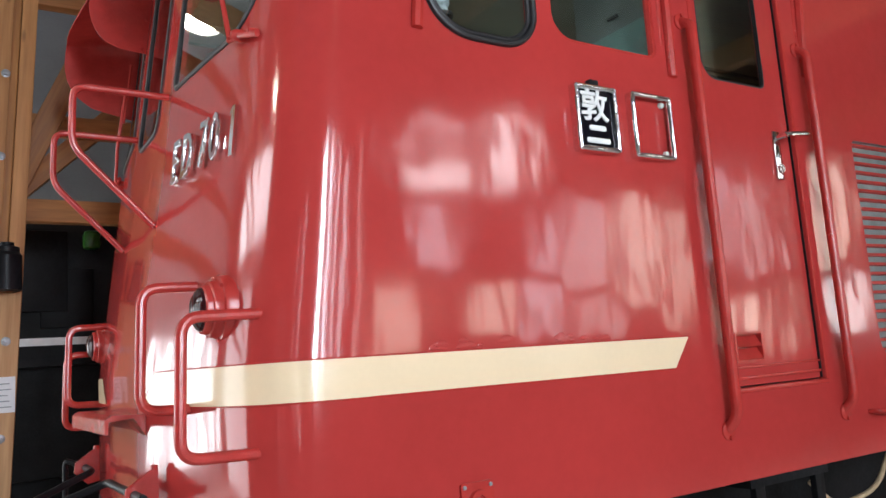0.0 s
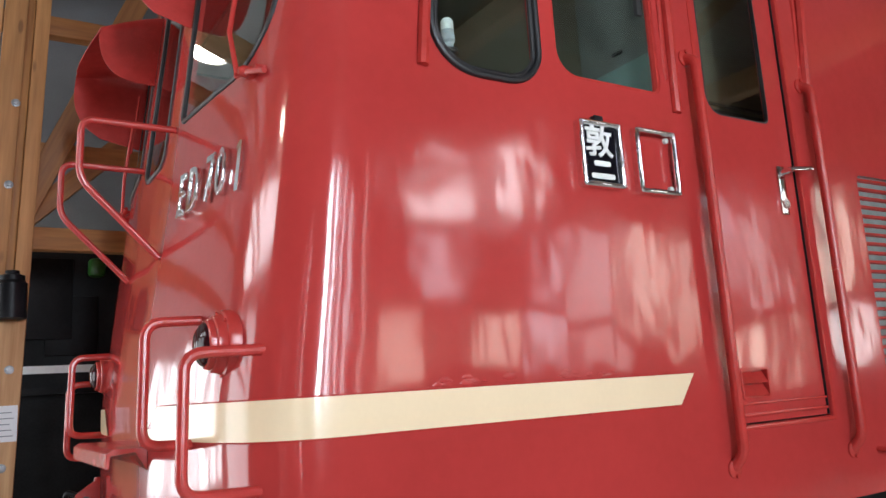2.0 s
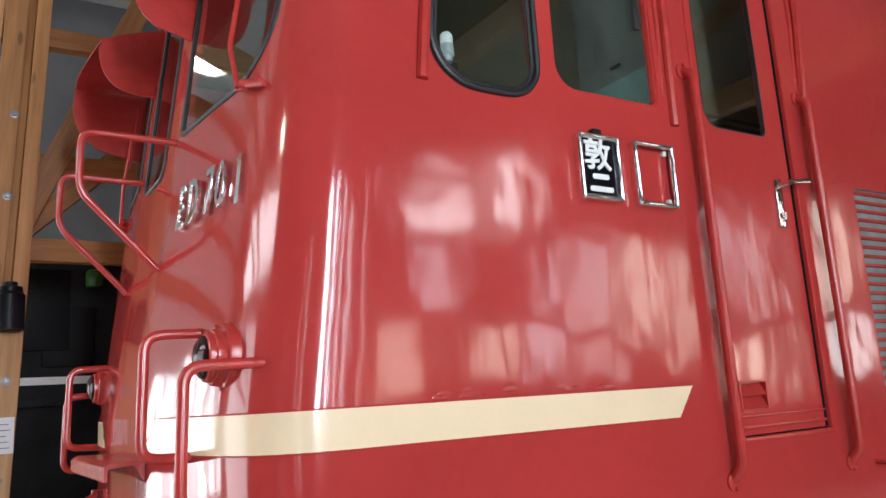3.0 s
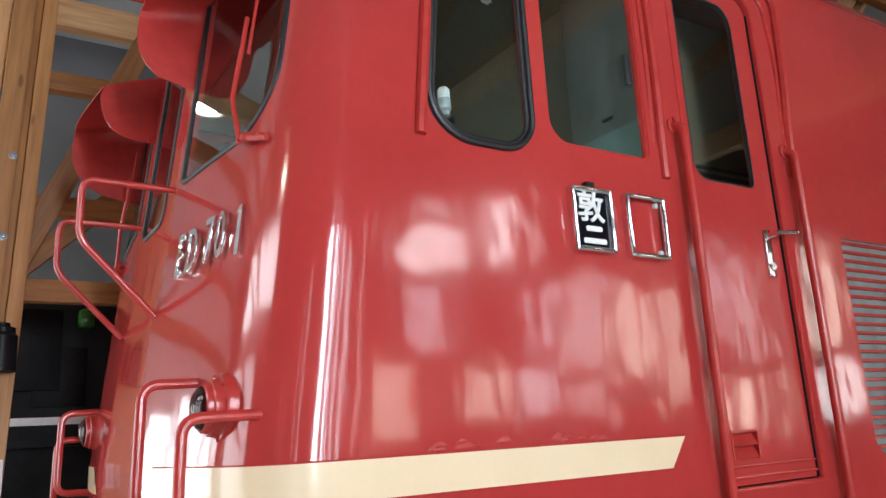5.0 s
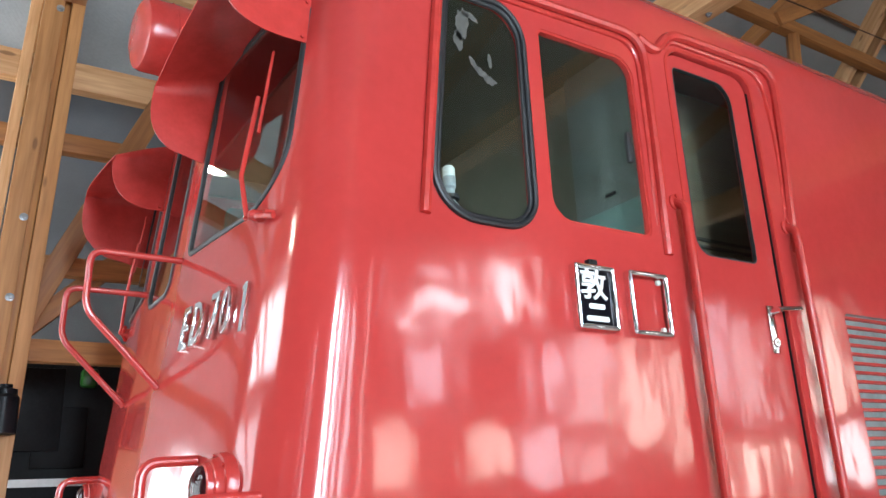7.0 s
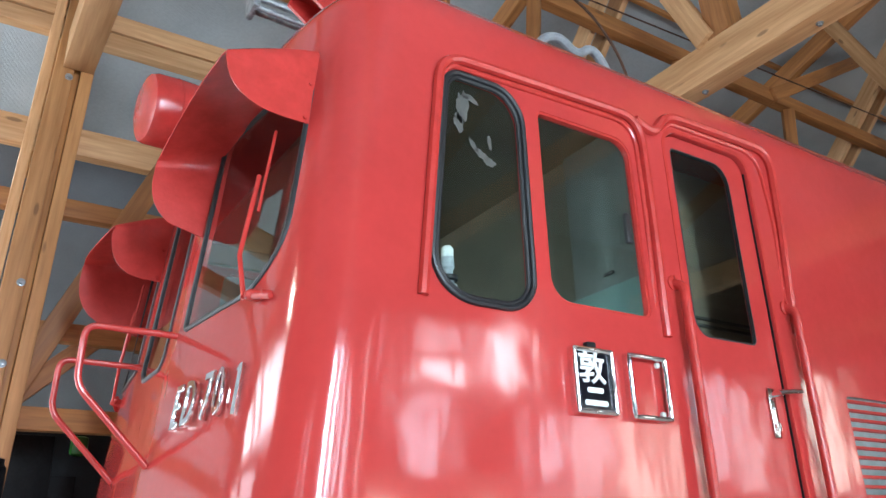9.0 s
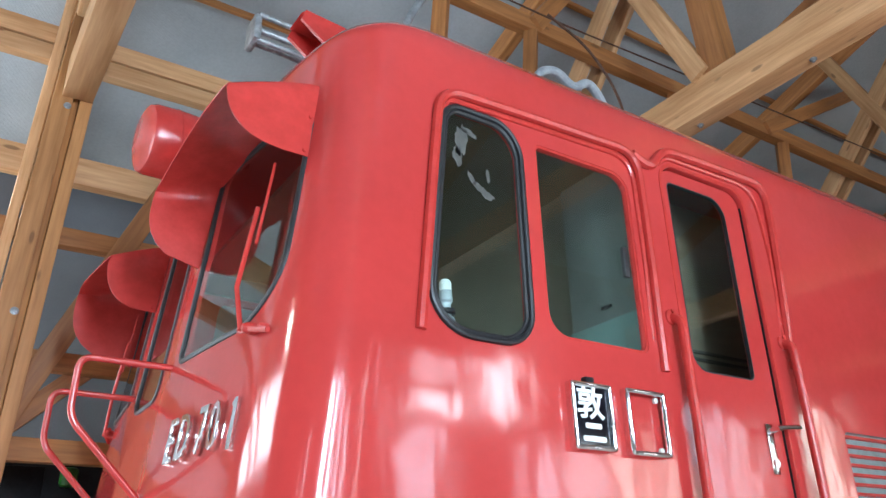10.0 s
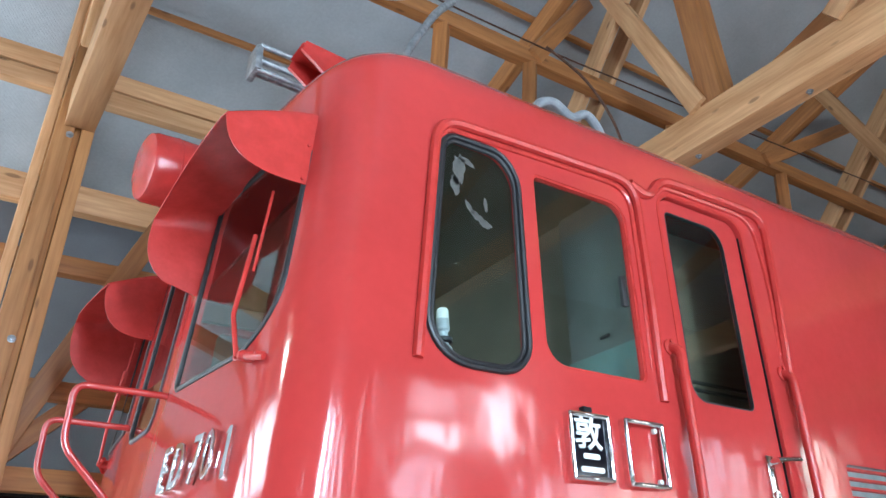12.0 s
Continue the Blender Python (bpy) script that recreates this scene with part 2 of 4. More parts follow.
def turned(profile, origin, axis, bm=None, sides=32):
    """A turned body: (along, radius) pairs round an axis."""
    bm = bm or bmesh.new()
    axis = Vector(axis).normalized()
    u = axis.orthogonal().normalized()
    w = axis.cross(u)
    o = Vector(origin)
    rings = []
    for s, r in profile:
        if r < 1e-5:
            rings.append([bm.verts.new(o + axis * s)])
        else:
            rings.append([bm.verts.new(o + axis * s + (u * math.cos(2 * math.pi * k / sides) + w * math.sin(2 * math.pi * k / sides)) * r) for k in range(sides)])
    for a, b in zip(rings, rings[1:]):
        for k in range(sides):
            j = (k + 1) % sides
            q = [a[k % len(a)], a[j % len(a)], b[j % len(b)], b[k % len(b)]]
            q = [v for i, v in enumerate(q) if v not in q[:i]]
            if len(q) > 2:
                bm.faces.new(q)
    return bm


def carve(ob, cutters):
    """Cut openings through a mesh and keep the result as its mesh."""
    for c in cutters:
        mod = ob.modifiers.new("cut", 'BOOLEAN')
        mod.object, mod.operation, mod.solver = c, 'DIFFERENCE', 'EXACT'
    dg = bpy.context.evaluated_depsgraph_get()
    dg.update()
    me = bpy.data.meshes.new_from_object(ob.evaluated_get(dg))
    ob.modifiers.clear()
    ob.data = me
    me.polygons.foreach_set("use_smooth", [True] * len(me.polygons))
    me.set_sharp_from_angle(angle=radians(28))
    for c in cutters:
        bpy.data.objects.remove(c)


# ---------------------------------------------------------------- the locomotive's body
MID = 1.35            # half width; the side stands in the plane y = 0
BASE, BELT = 1.20, 1.77


def lean(z):
    """The nose rises upright to the stripe, then leans back."""
    return -0.168 + 0.122 * max(0.0, z - BELT)


def plan_curve():
    """Half of the nose in plan: set-back from the centre line's x, and y."""
    xs = np.array([0, 0, 0.010, 0.024, 0.038, 0.054, 0.075, 0.094, 0.120, 0.155, 0.20, 0.255, 0.315, 0.39])
    ys = np.array([1.35, 1.05, 0.90, 0.75, 0.60, 0.45, 0.30, 0.22, 0.15, 0.09, 0.046, 0.017, 0.004, 0.0])
    s = np.concatenate([[0], np.cumsum(np.hypot(np.diff(xs), np.diff(ys)))])
    t = np.concatenate([np.linspace(0, s[6], 22, endpoint=False), np.linspace(s[6], s[-1], 30)])
    X, Y = np.interp(t, s, xs), np.interp(t, s, ys)
    for _ in range(6):
        X[1:-1] = (X[:-2] + 2 * X[1:-1] + X[2:]) / 4
        Y[1:-1] = (Y[:-2] + 2 * Y[1:-1] + Y[2:]) / 4
    return list(zip(X, Y))


PLAN = plan_curve()


def nose_x(y, z):
    """The nose's surface at a distance y from the side's plane."""
    d = y if y <= MID else 2 * MID - y
    ys = [p[1] for p in PLAN][::-1]
    xs = [p[0] for p in PLAN][::-1]
    return lean(z) + float(np.interp(d, ys, xs))


LENGTH = 13.6


def outline_at(z, inset=0.0, front=1.0):
    """The body's outline at one height: nose, far side, tail, near side."""
    pts = []
    k = (MID - inset) / MID
    for x, y in PLAN[::-1]:
        pts.append((lean(z) + x + inset * front, MID - (MID - y) * k))
    pts = pts[:-1] + [(x, 2 * MID - y) for x, y in pts[::-1]]
    start = lean(z) + 0.39 + inset * front
    cols = [start + 0.03, start + 0.35, start + 0.9, 5.0, 9.0, LENGTH - 0.3]
    near = [(x, 0.0 + inset) for x in cols[::-1]]
    far = [(x, 2 * MID - inset) for x in cols]
    tail = [(LENGTH - inset, 2 * MID - 0.3 - inset), (LENGTH - inset, MID), (LENGTH - inset, 0.3 + inset)]
    return pts + far + tail + near


loco = thing("electric_locomotive", 4.0, MID, 0.0, "glossy red electric locomotive with cream stripe and chrome number", "locomotive")

bm = bmesh.new()
SHOULDER, ZS = 0.26, 4.0
levels = [(BASE, 0, 1), (1.3, 0, 1), (1.45, 0, 1), (1.6, 0, 1), (1.72, 0, 1), (1.76, 0, 1), (1.78, 0, 1), (1.85, 0, 1)]
levels += [(z, 0, 1) for z in np.linspace(2.0, ZS, 14)]
levels += [(ZS + SHOULDER * math.sin(radians(a)), SHOULDER * (1 - math.cos(radians(a))), 1.9) for a in (6, 14, 24, 34, 44, 54, 64, 74, 82)]
levels += [(ZS + SHOULDER + 0.06 * math.sin((i - 0.2) / 5 * math.pi / 2), SHOULDER + (MID - SHOULDER) * i / 5.4, 1.25) for i in range(1, 6)]
prev = None
for z, inset, front in levels:
    row = [bm.verts.new((x, y, z)) for x, y in outline_at(z, inset, front)]
    if prev:
        for i in range(len(row)):
            j = (i + 1) % len(row)
            bm.faces.new((prev[i], prev[j], row[j], row[i]))
    else:
        first = row
    prev = row
bm.faces.new(prev)
shell = part("body_shell", bm, RED, loco, "glossy red painted steel body with rounded corners")
solid = shell.modifiers.new("thick", 'SOLIDIFY')
solid.thickness, solid.offset = 0.035, -1
dg = bpy.context.evaluated_depsgraph_get()
dg.update()
shell_mesh = bpy.data.meshes.new_from_object(shell.evaluated_get(dg))
shell.modifiers.clear()
shell.data = shell_mesh

# openings: (outline in x, z) on the side, (outline in y, z) on the nose
W1 = rounded(0.597, 0.998, 2.835, 3.765, (0.17, 0.12, 0.15, 0.07))
W1 = [(x + 0.10 * (z - 3.3) * (1.0 - x) / 0.4, z) for x, z in W1]
W2 = rounded(1.093, 1.642, 2.885, 3.735, (0.11, 0.045, 0.10, 0.035))
DOOR = rounded(1.885, 2.495, 1.555, 3.875, (0.005, 0.005, 0.10, 0.10))
W3 = rounded(1.943, 2.362, 2.862, 3.80, (0.09, 0.035, 0.11, 0.03))
NEAR = rounded(0.195, 0.945, 2.862, 3.72, (0.24, 0.035, 0.05, 0.10))
FARW = [(2 * MID - y, z) for y, z in NEAR][::-1]
CENTRE = rounded(1.17, 1.54, 2.76, 3.66, (0.07, 0.07, 0.07, 0.07))


def side_cutter(outline):
    return link("cutter", prism(outline, lambda u, v, k: (u, -0.2 + 0.45 * k, v)), BLACK, smooth=0)


def nose_cutter(outline):
    return link("cutter", prism(outline, lambda u, v, k: (-0.5 + 1.0 * k, u, v)), BLACK, smooth=0)


def far_cutter(outline):
    return link("cutter", prism(outline, lambda u, v, k: (u, 2 * MID - 0.25 + 0.45 * k, v)), BLACK, smooth=0)


GRILLE_O = rounded(2.965, 4.9, 1.62, 2.675, (0.09, 0.09, 0.03, 0.03))
carve(shell, [side_cutter(W1), side_cutter(W2), side_cutter(DOOR), side_cutter(GRILLE_O), nose_cutter(NEAR), nose_cutter(FARW), nose_cutter(CENTRE),
              far_cutter(W1), far_cutter(W2), far_cutter(DOOR)])


def grow(outline, d):
    """An outline moved outwards by d."""
    n, out = len(outline), []
    for i in range(n):
        p, q = Vector(outline[i - 1]), Vector(outline[(i + 1) % n])
        t = q - p
        t = t.normalized() if t.length > 1e-6 else Vector((1, 0))
        out.append((outline[i][0] + t.y * d, outline[i][1] - t.x * d))
    return out


def side_at(y0, y1):
    return lambda u, v, k: (u, y0 + (y1 - y0) * k, v)


def nose_at(d0, d1):
    return lambda u, v, k: (nose_x(u, v) + d0 + (d1 - d0) * k, u, v)


def dense(outline, step=0.04):
    """More points along an outline."""
    out = []
    for i, a in enumerate(outline):
        b = outline[(i + 1) % len(outline)]
        n = max(1, int(math.dist(a, b) / step))
        out += [(a[0] + (b[0] - a[0]) * k / n, a[1] + (b[1] - a[1]) * k / n) for k in range(n)]
    return out


def bead_round(outline, r, place, sides=8):
    """A round rubber bead all along a closed outline."""
    bm = bmesh.new()
    n, rows = len(outline), []
    big, small = grow(outline, r), grow(outline, -r)
    for i in range(n):
        p, q, c = Vector(place(*big[i], 0)), Vector(place(*small[i], 0)), Vector(place(*outline[i], 0))
        out = (p - q) / 2
        back = (Vector(place(*outline[i], 0)) - Vector(place(*outline[i], 1))).normalized()
        rows.append([bm.verts.new(c + out * math.cos(2 * math.pi * k / sides) + back * r * math.sin(2 * math.pi * k / sides)) for k in range(sides)])
    for i in range(n):
        a, b = rows[i], rows[(i + 1) % n]
        for k in range(sides):
            bm.faces.new((a[k], a[(k + 1) % sides], b[(k + 1) % sides], b[k]))
    return bm


# side windows
w1 = part("side_window", prism(W1, side_at(0.012, 0.018)), GLASS, loco, "dark side window in a thick black rubber seal")
part("rubber_seal", bead_round(grow(W1, 0.010), 0.013, side_at(-0.006, 0.0)), RUBBER, w1)
part("seal_lip", bead_round(grow(W1, -0.008), 0.010, side_at(0.002, 0.0)), RUBBER, w1)
w2 = part("side_window", prism(grow(W2, 0.01), side_at(0.020, 0.026)), GLASS, loco, "sliding side window set flush in red frame")
part("window_frame", ring(grow(W2, 0.008), grow(W2, -0.012), side_at(0.004, 0.034)), REDPART, w2)
part("finger_grip", box(1.555, 1.585, -0.002, 0.018, 3.22, 3.36, 0.004), RUBBER, w2)
for pane in (w1, w2):
    pane.visible_shadow = False

# torn film inside the first window
def ragged(cx, cz, rx, rz, seed, n=26, tilt=0.0):
    """A torn outline round a centre."""
    rnd = random.Random(seed)
    out = []
    for i in range(n):
        a = 2 * math.pi * i / n
        r = 0.72 + 0.45 * rnd.random()
        u, v = rx * r * math.cos(a), rz * r * math.sin(a)
        out.append((cx + u * math.cos(tilt) - v * math.sin(tilt), cz + u * math.sin(tilt) + v * math.cos(tilt)))
    return out


for cx, cz, rx, rz, sd, tilt in ((0.722, 3.635, 0.032, 0.075, 3, -0.15), (0.70, 3.56, 0.024, 0.045, 9, 0.1), (0.76, 3.685, 0.045, 0.014, 4, -0.3), (0.765, 3.475, 0.012, 0.035, 8, 0.5), (0.80, 3.445, 0.035, 0.016, 5, -0.5), (0.84, 3.42, 0.030, 0.018, 6, -0.1), (0.845, 3.51, 0.010, 0.034, 7, 0.1)):
    part("torn_film", prism(ragged(cx, cz, rx, rz, sd, 26, tilt), side_at(0.0085, 0.0112)), PAPERTAPE, w1, "torn grey film left on the glass")

# cab door
bm = prism(rounded(1.892, 2.487, 1.560, 3.868, (0.004, 0.004, 0.095, 0.095)), side_at(0.022, 0.050))
door = part("cab_door", bm, RED, loco, "closed red cab door with a tall dark window")
carve(door, [side_cutter(W3)])
d_pane = part("window_pane", prism(grow(W3, 0.004), side_at(0.030, 0.036)), GLASS, door)
d_pane.visible_shadow = False
part("window_bead", ring(grow(W3, 0.001), grow(W3, -0.006), side_at(0.0215, 0.042)), RUBBER, door)
VENT = rounded(1.945, 2.112, 1.658, 1.772, (0.006,) * 4, 3)
carve(door, [side_cutter(VENT)])
part("vent_back", box(1.94, 2.117, 0.0505, 0.054, 1.653, 1.777), REDPART, door)
bm = ring(grow(VENT, 0.006), grow(VENT, -0.004), side_at(0.018, 0.026))
for z in (1.664, 1.716):
    prism([(0.019, z), (0.0215, z + 0.004), (0.046, z + 0.045), (0.046, z + 0.040)], lambda u, v, kk: (1.948 + 0.161 * kk, u, v), bm)
part("vent", bm, REDPART, door, "small red louvred vent")
bm = box(2.36, 2.41, 0.010, 0.022, 2.44, 2.665, 0.006)
tube([(2.385, 0.02, 2.635), (2.385, -0.045, 2.635)], 0.013, bm)
tube(fillet([(2.365, -0.042, 2.634), (2.40, -0.048, 2.640), (2.52, -0.050, 2.652)], 0.02), 0.015, bm, squash=0.6)
turned([(0.0, 0.022), (0.010, 0.020), (0.010, 0.0)], (2.385, 0.012, 2.49), (0, -1, 0), bm, 20)
part("door_handle", bm, CHROME, door, "chrome lever handle on a long keyhole plate")
part("kick_strip", box(1.90, 2.48, 0.006, 0.022, 1.585, 1.598, 0.003), REDPART, door)
part("kick_strip", box(1.90, 2.48, 0.006, 0.022, 1.63, 1.640, 0.003), REDPART, door)
part("door_sill", box(1.87, 2.505, -0.010, 0.045, 1.535, 1.553, 0.004), REDPART, loco)
# black strip put into the door gap, standing in for its darkness
part("door_jamb", box(2.4885, 2.4945, 0.014, 0.033, 1.56, 3.79, 0.001), BLACK, loco)

# rain gutter over the windows and the door
def bead(points, r, name, label=""):
    return part(name, tube(fillet(points, 0.14, 8), r, sides=8), REDPART, loco, label)


bead([(0.512, -0.006, 2.82), (0.585, -0.010, 3.57), (0.612, -0.012, 3.835), (0.99, -0.013, 3.85), (1.715, -0.013, 3.872), (1.722, -0.010, 3.3), (1.716, -0.006, 2.82)], 0.021,
     "rain_gutter", "raised red gutter bead round the side windows")
bead([(1.69, -0.008, 3.862), (1.80, -0.012, 3.815), (1.905, -0.013, 3.945), (2.10, -0.013, 3.955), (2.705, -0.013, 3.965), (2.685, -0.012, 3.55), (2.645, 0.006, 2.95)], 0.024,
     "rain_gutter", "raised red gutter bead over the cab door")
for pts in ([(0.640, 0.012, 3.70), (0.645, -0.002, 3.800), (1.00, -0.003, 3.815), (1.68, -0.003, 3.835), (1.684, -0.002, 3.3), (1.680, 0.010, 2.95)],
            [(1.88, 0.010, 3.86), (1.93, -0.002, 3.915), (2.60, -0.003, 3.925), (2.645, -0.002, 3.55), (2.61, 0.012, 3.05)]):
    bead(pts, 0.013, "gutter_step", "lower step of the red gutter bead")

part("door_surround", ring(grow(DOOR, 0.020), grow(DOOR, 0.003), side_at(-0.003, 0.002)), REDPART, loco)

# handrails by the door
for x in (1.806, 2.598):
    bm = tube(fillet([(x, 0.0, 3.075), (x + 0.004, -0.052, 3.045), (x + 0.004, -0.052, 1.46), (x, 0.0, 1.405)], 0.05), 0.0215, sides=12)
    rail = part("door_handrail", bm, REDPART, loco, "long upright red handrail beside the cab door")
    for z in (3.075, 1.40):
        b2 = turned([(0, 0.036), (0.008, 0.036), (0.012, 0.028), (0.012, 0)], (x, 0.0, z), (0, -1, 0), sides=16)
        for dz in (-0.026, 0.026):
            turned([(0.008, 0.009), (0.02, 0.009), (0.022, 0)], (x, 0, z + dz), (0, -1, 0), b2, 8)
        part("flange", b2, REDPART, rail)

# louvred grille
louvre = part("air_grille", box(2.95, 4.92, 0.022, 0.032, 1.6, 2.69), GRILLE, loco, "red louvred air grille with grey-green gaps")
slat_mesh = None
for i in range(23):
    z = 1.645 + 0.0455 * i
    if slat_mesh is None:
        ob = part("slat", prism([(0.004, 0.004), (0.006, 0.016), (0.022, 0.020), (0.022, 0.0)], lambda u, v, k: (2.967 + 1.93 * k, u, v)), REDPART, louvre)
        slat_mesh = ob.data
    else:
        ob = new("slat", slat_mesh)
        ob.parent = louvre
    ob.location.z = z

# cream stripe: a thin coat of paint round the corner
def stripe(sign):
    path = []
    for x, y in PLAN:
        path.append((x, y))
    path = [(x + lean(1.7), y, x) for x, y in path if y < 1.02] + [(xx, 0.0, 1.0) for xx in (0.4, 0.8, 1.2, 1.56, 1.66)]
    bm = bmesh.new()
    rows = []
    for i, (x, y, _) in enumerate(path):
        a, b = path[max(0, i - 1)], path[min(len(path) - 1, i + 1)]
        t = Vector((b[0] - a[0], b[1] - a[1])).normalized()
        nx, ny = (-abs(t.y), -abs(t.x))
        row = []
        for z in (1.657, 1.695, 1.735, 1.772):
            xs = x + 0.0035 * nx
            ys = y + 0.0035 * ny
            f = (z - 1.657) / 0.115
            if i < 12 and y > 0.6:      # slanted end on the nose
                ymax = 1.0 - 0.2 * f
                ys = min(ys, ymax)
                xs = nose_x(ys, 1.7) + 0.0035 * nx
            if i == len(path) - 1:
                xs = 1.552 + 0.088 * f
            if i == len(path) - 2:
                xs = 1.50 + 0.04 * f
            row.append(bm.verts.new((xs, ys if sign > 0 else 2 * MID - ys, z)))
        rows.append(row)
    for r0, r1 in zip(rows, rows[1:]):
        for k in range(3):
            if len({v.co.to_tuple(5) for v in (r0[k], r1[k], r1[k + 1], r0[k + 1])}) == 4:
                bm.faces.new((r0[k], r1[k], r1[k + 1], r0[k + 1]))
    return part("cream_stripe", bm, CREAM, loco, "cream painted stripe with a slanted end")


stripe(1)
stripe(-1)

# thick paint edges above and below the stripe
for z, end, far in ((1.6555, 1.551, 0.98), (1.7735, 1.639, 0.80)):
    edge = [(x + lean(1.7) - 0.002, y - 0.002, z) for x, y in PLAN if y < far] + [(x, -0.003, z) for x in (0.4, 0.7, 1.0, 1.3)] + [(end, -0.003, z)]
    part("paint_edge", tube(edge, 0.0028, sides=6), REDPART, loco)

# blistered paint along the top of the stripe
rnd = random.Random(11)
for x0, x1, n in ((0.47, 0.78, 13), (0.98, 1.22, 14)):
    for _ in range(n):
        cx, cz = x0 + (x1 - x0) * rnd.random(), 1.784 + abs(rnd.gauss(0, 0.010))
        bm = bmesh.new()
        bmesh.ops.create_icosphere(bm, subdivisions=2, radius=1.0)
        r = 0.008 + 0.012 * rnd.random()
        for v in bm.verts:
            v.co = Vector((cx + v.co.x * r * (1.5 + 0.4 * math.sin(9 * v.co.z)), v.co.y * 0.0035, cz + v.co.z * r * 0.6))
        part("paint_blister", bm, RED, loco)

# front windows
for outline, lab in ((NEAR, "large windscreen in a black rubber seal"), (FARW, "large windscreen in a black rubber seal"), (CENTRE, "narrow centre windscreen in a black rubber seal")):
    o = dense(outline)
    pane = part("windscreen", prism(grow(o, 0.004), nose_at(0.002, 0.007)), GLASS, loco, lab)
    pane.visible_shadow = False
    part("rubber_seal", bead_round(grow(o, 0.003), 0.013, nose_at(0.004, 0.010)), RUBBER, pane)

# sun visors over the windscreens
def visor(y0, y1, top0, top1, low0, low1, drop0, reach0, reach1):
    """One bent sheet: up the near cheek, over the top, down the far cheek."""
    ribs = []
    for i in range(13):
        f = (i / 12) ** 2
        ribs.append((y0 + 0.005 * f, low0 + (top0 - 0.02 - low0) * f, reach0 * (1 - (1 - f) ** 3.0) ** (1 / 3.0), drop0 * max(0, f - 0.6) / 0.4))
    for k, f in enumerate((0.02, 0.07, 0.28, 0.5, 0.71, 0.88, 0.945)):
        ribs.append((y0 + (y1 - y0) * f, top0 + 0.004 * (k > 0) + (top1 - top0) * f, reach0 + (reach1 - reach0) * f, drop0 * (1.05 - 0.55 * f)))
    for i in range(9):
        f = i / 8
        ribs.append((y1 - 0.015 + 0.015 * f, top1 - 0.04 - (top1 - 0.04 - low1) * f, reach1 * math.sqrt(max(0.0, 1 - f ** 3.0)), 0.02 * (1 - f)))
    bm = bmesh.new()
    rows = []
    for y, z, reach, drop in ribs:
        back = nose_x(y, z) - 0.001
        rows.append([bm.verts.new((back - (reach + 0.004) * f, y, z - drop * f ** 1.3)) for f in (0, 0.2, 0.4, 0.6, 0.8, 1.0)])
    for a, b in zip(rows, rows[1:]):
        for k in range(5):
            bm.faces.new((a[k], a[k + 1], b[k + 1], b[k]))
    bmesh.ops.recalc_face_normals(bm, faces=bm.faces[:])
    bmesh.ops.solidify(bm, geom=bm.faces[:], thickness=0.005)
    ob = part("sun_visor", bm, REDPART, loco, "red sheet-metal sun visor over the windscreen", 50)
    for z in (low0 + 0.02, low0 + 0.17):
        part("rivet", turned([(0.0, 0.008), (0.006, 0.006), (0.008, 0.0)], (nose_x(y0, z) - 0.02, y0 - 0.002, z), (0, -1, 0), sides=8), REDPART, ob)


visor(0.18, 1.0, 3.815, 3.665, 3.475, 3.295, 0.11, 0.345, 0.26)
visor(1.705, 2.54, 3.68, 3.69, 3.31, 3.235, 0.10, 0.28, 0.40)

# headlight in a hooded housing over the centre
hl = part("headlight", turned([(-0.02, 0.0), (-0.02, 0.174), (-0.10, 0.178), (-0.215, 0.176), (-0.240, 0.166), (-0.250, 0.140), (-0.252, 0.0)], (0.02, MID, 4.06), (1, 0.10, 0.06)), REDPART, loco, "round red hooded headlight housing")
part("lens", turned([(0.05, 0.0), (0.05, 0.155), (0.0, 0.165), (-0.025, 0.165), (-0.025, 0.0)], (0.02, MID, 4.06), (1, 0.10, 0.06)), PLASTIC, hl, "pale lamp rim behind the hood")
part("hood_seam", turned([(-0.112, 0.1785), (-0.116, 0.181), (-0.120, 0.1785)], (0.02, MID, 4.06), (1, 0.10, 0.06)), REDPART, hl)
part("support", box(0.02, 0.30, MID - 0.12, MID + 0.12, 3.96, 4.18, 0.03), REDPART, hl)

# tail lamps
for y in (0.295, 2 * MID - 0.295):
    x0 = nose_x(0.295, 1.95)
    t = part("tail_lamp", turned([(0.05, 0.106), (0.0, 0.105), (-0.008, 0.101), (-0.010, 0.092), (-0.016, 0.088), (-0.034, 0.085), (-0.038, 0.080), (-0.038, 0.0)], (x0, y, 1.945), (1, 0, 0)), REDPART, loco, "round red tail lamp with a dark domed lens")
    part("rim", turned([(-0.038, 0.076), (-0.054, 0.074), (-0.058, 0.068), (-0.054, 0.062), (-0.038, 0.062)], (x0, y, 1.945), (1, 0, 0)), REDPART, t)
    part("lens", turned([(-0.048, 0.070), (-0.066, 0.062), (-0.080, 0.040), (-0.086, 0.0)], (x0, y, 1.945), (1, 0, 0)), LENS, t)
    for a in range(6):
        part("screw", turned([(-0.010, 0.006), (-0.017, 0.005), (-0.018, 0.0)], (x0, y + 0.097 * math.cos(a * 1.047 + 0.3), 1.945 + 0.097 * math.sin(a * 1.047 + 0.3)), (1, 0, 0), sides=8), REDPART, t)

# handrails on the nose
def nose_rail(points, r, label):
    ob = part("nose_handrail", tube(fillet(points, 0.055), r, sides=12), REDPART, loco, label)
    for p in (points[0], points[-1]):
        q = Vector(p)
        part("flange", turned([(0.04, 0.024), (0.012, 0.024), (0.008, 0.0)], (q.x, q.y, q.z), (1, 0, 0), sides=14), REDPART, ob)


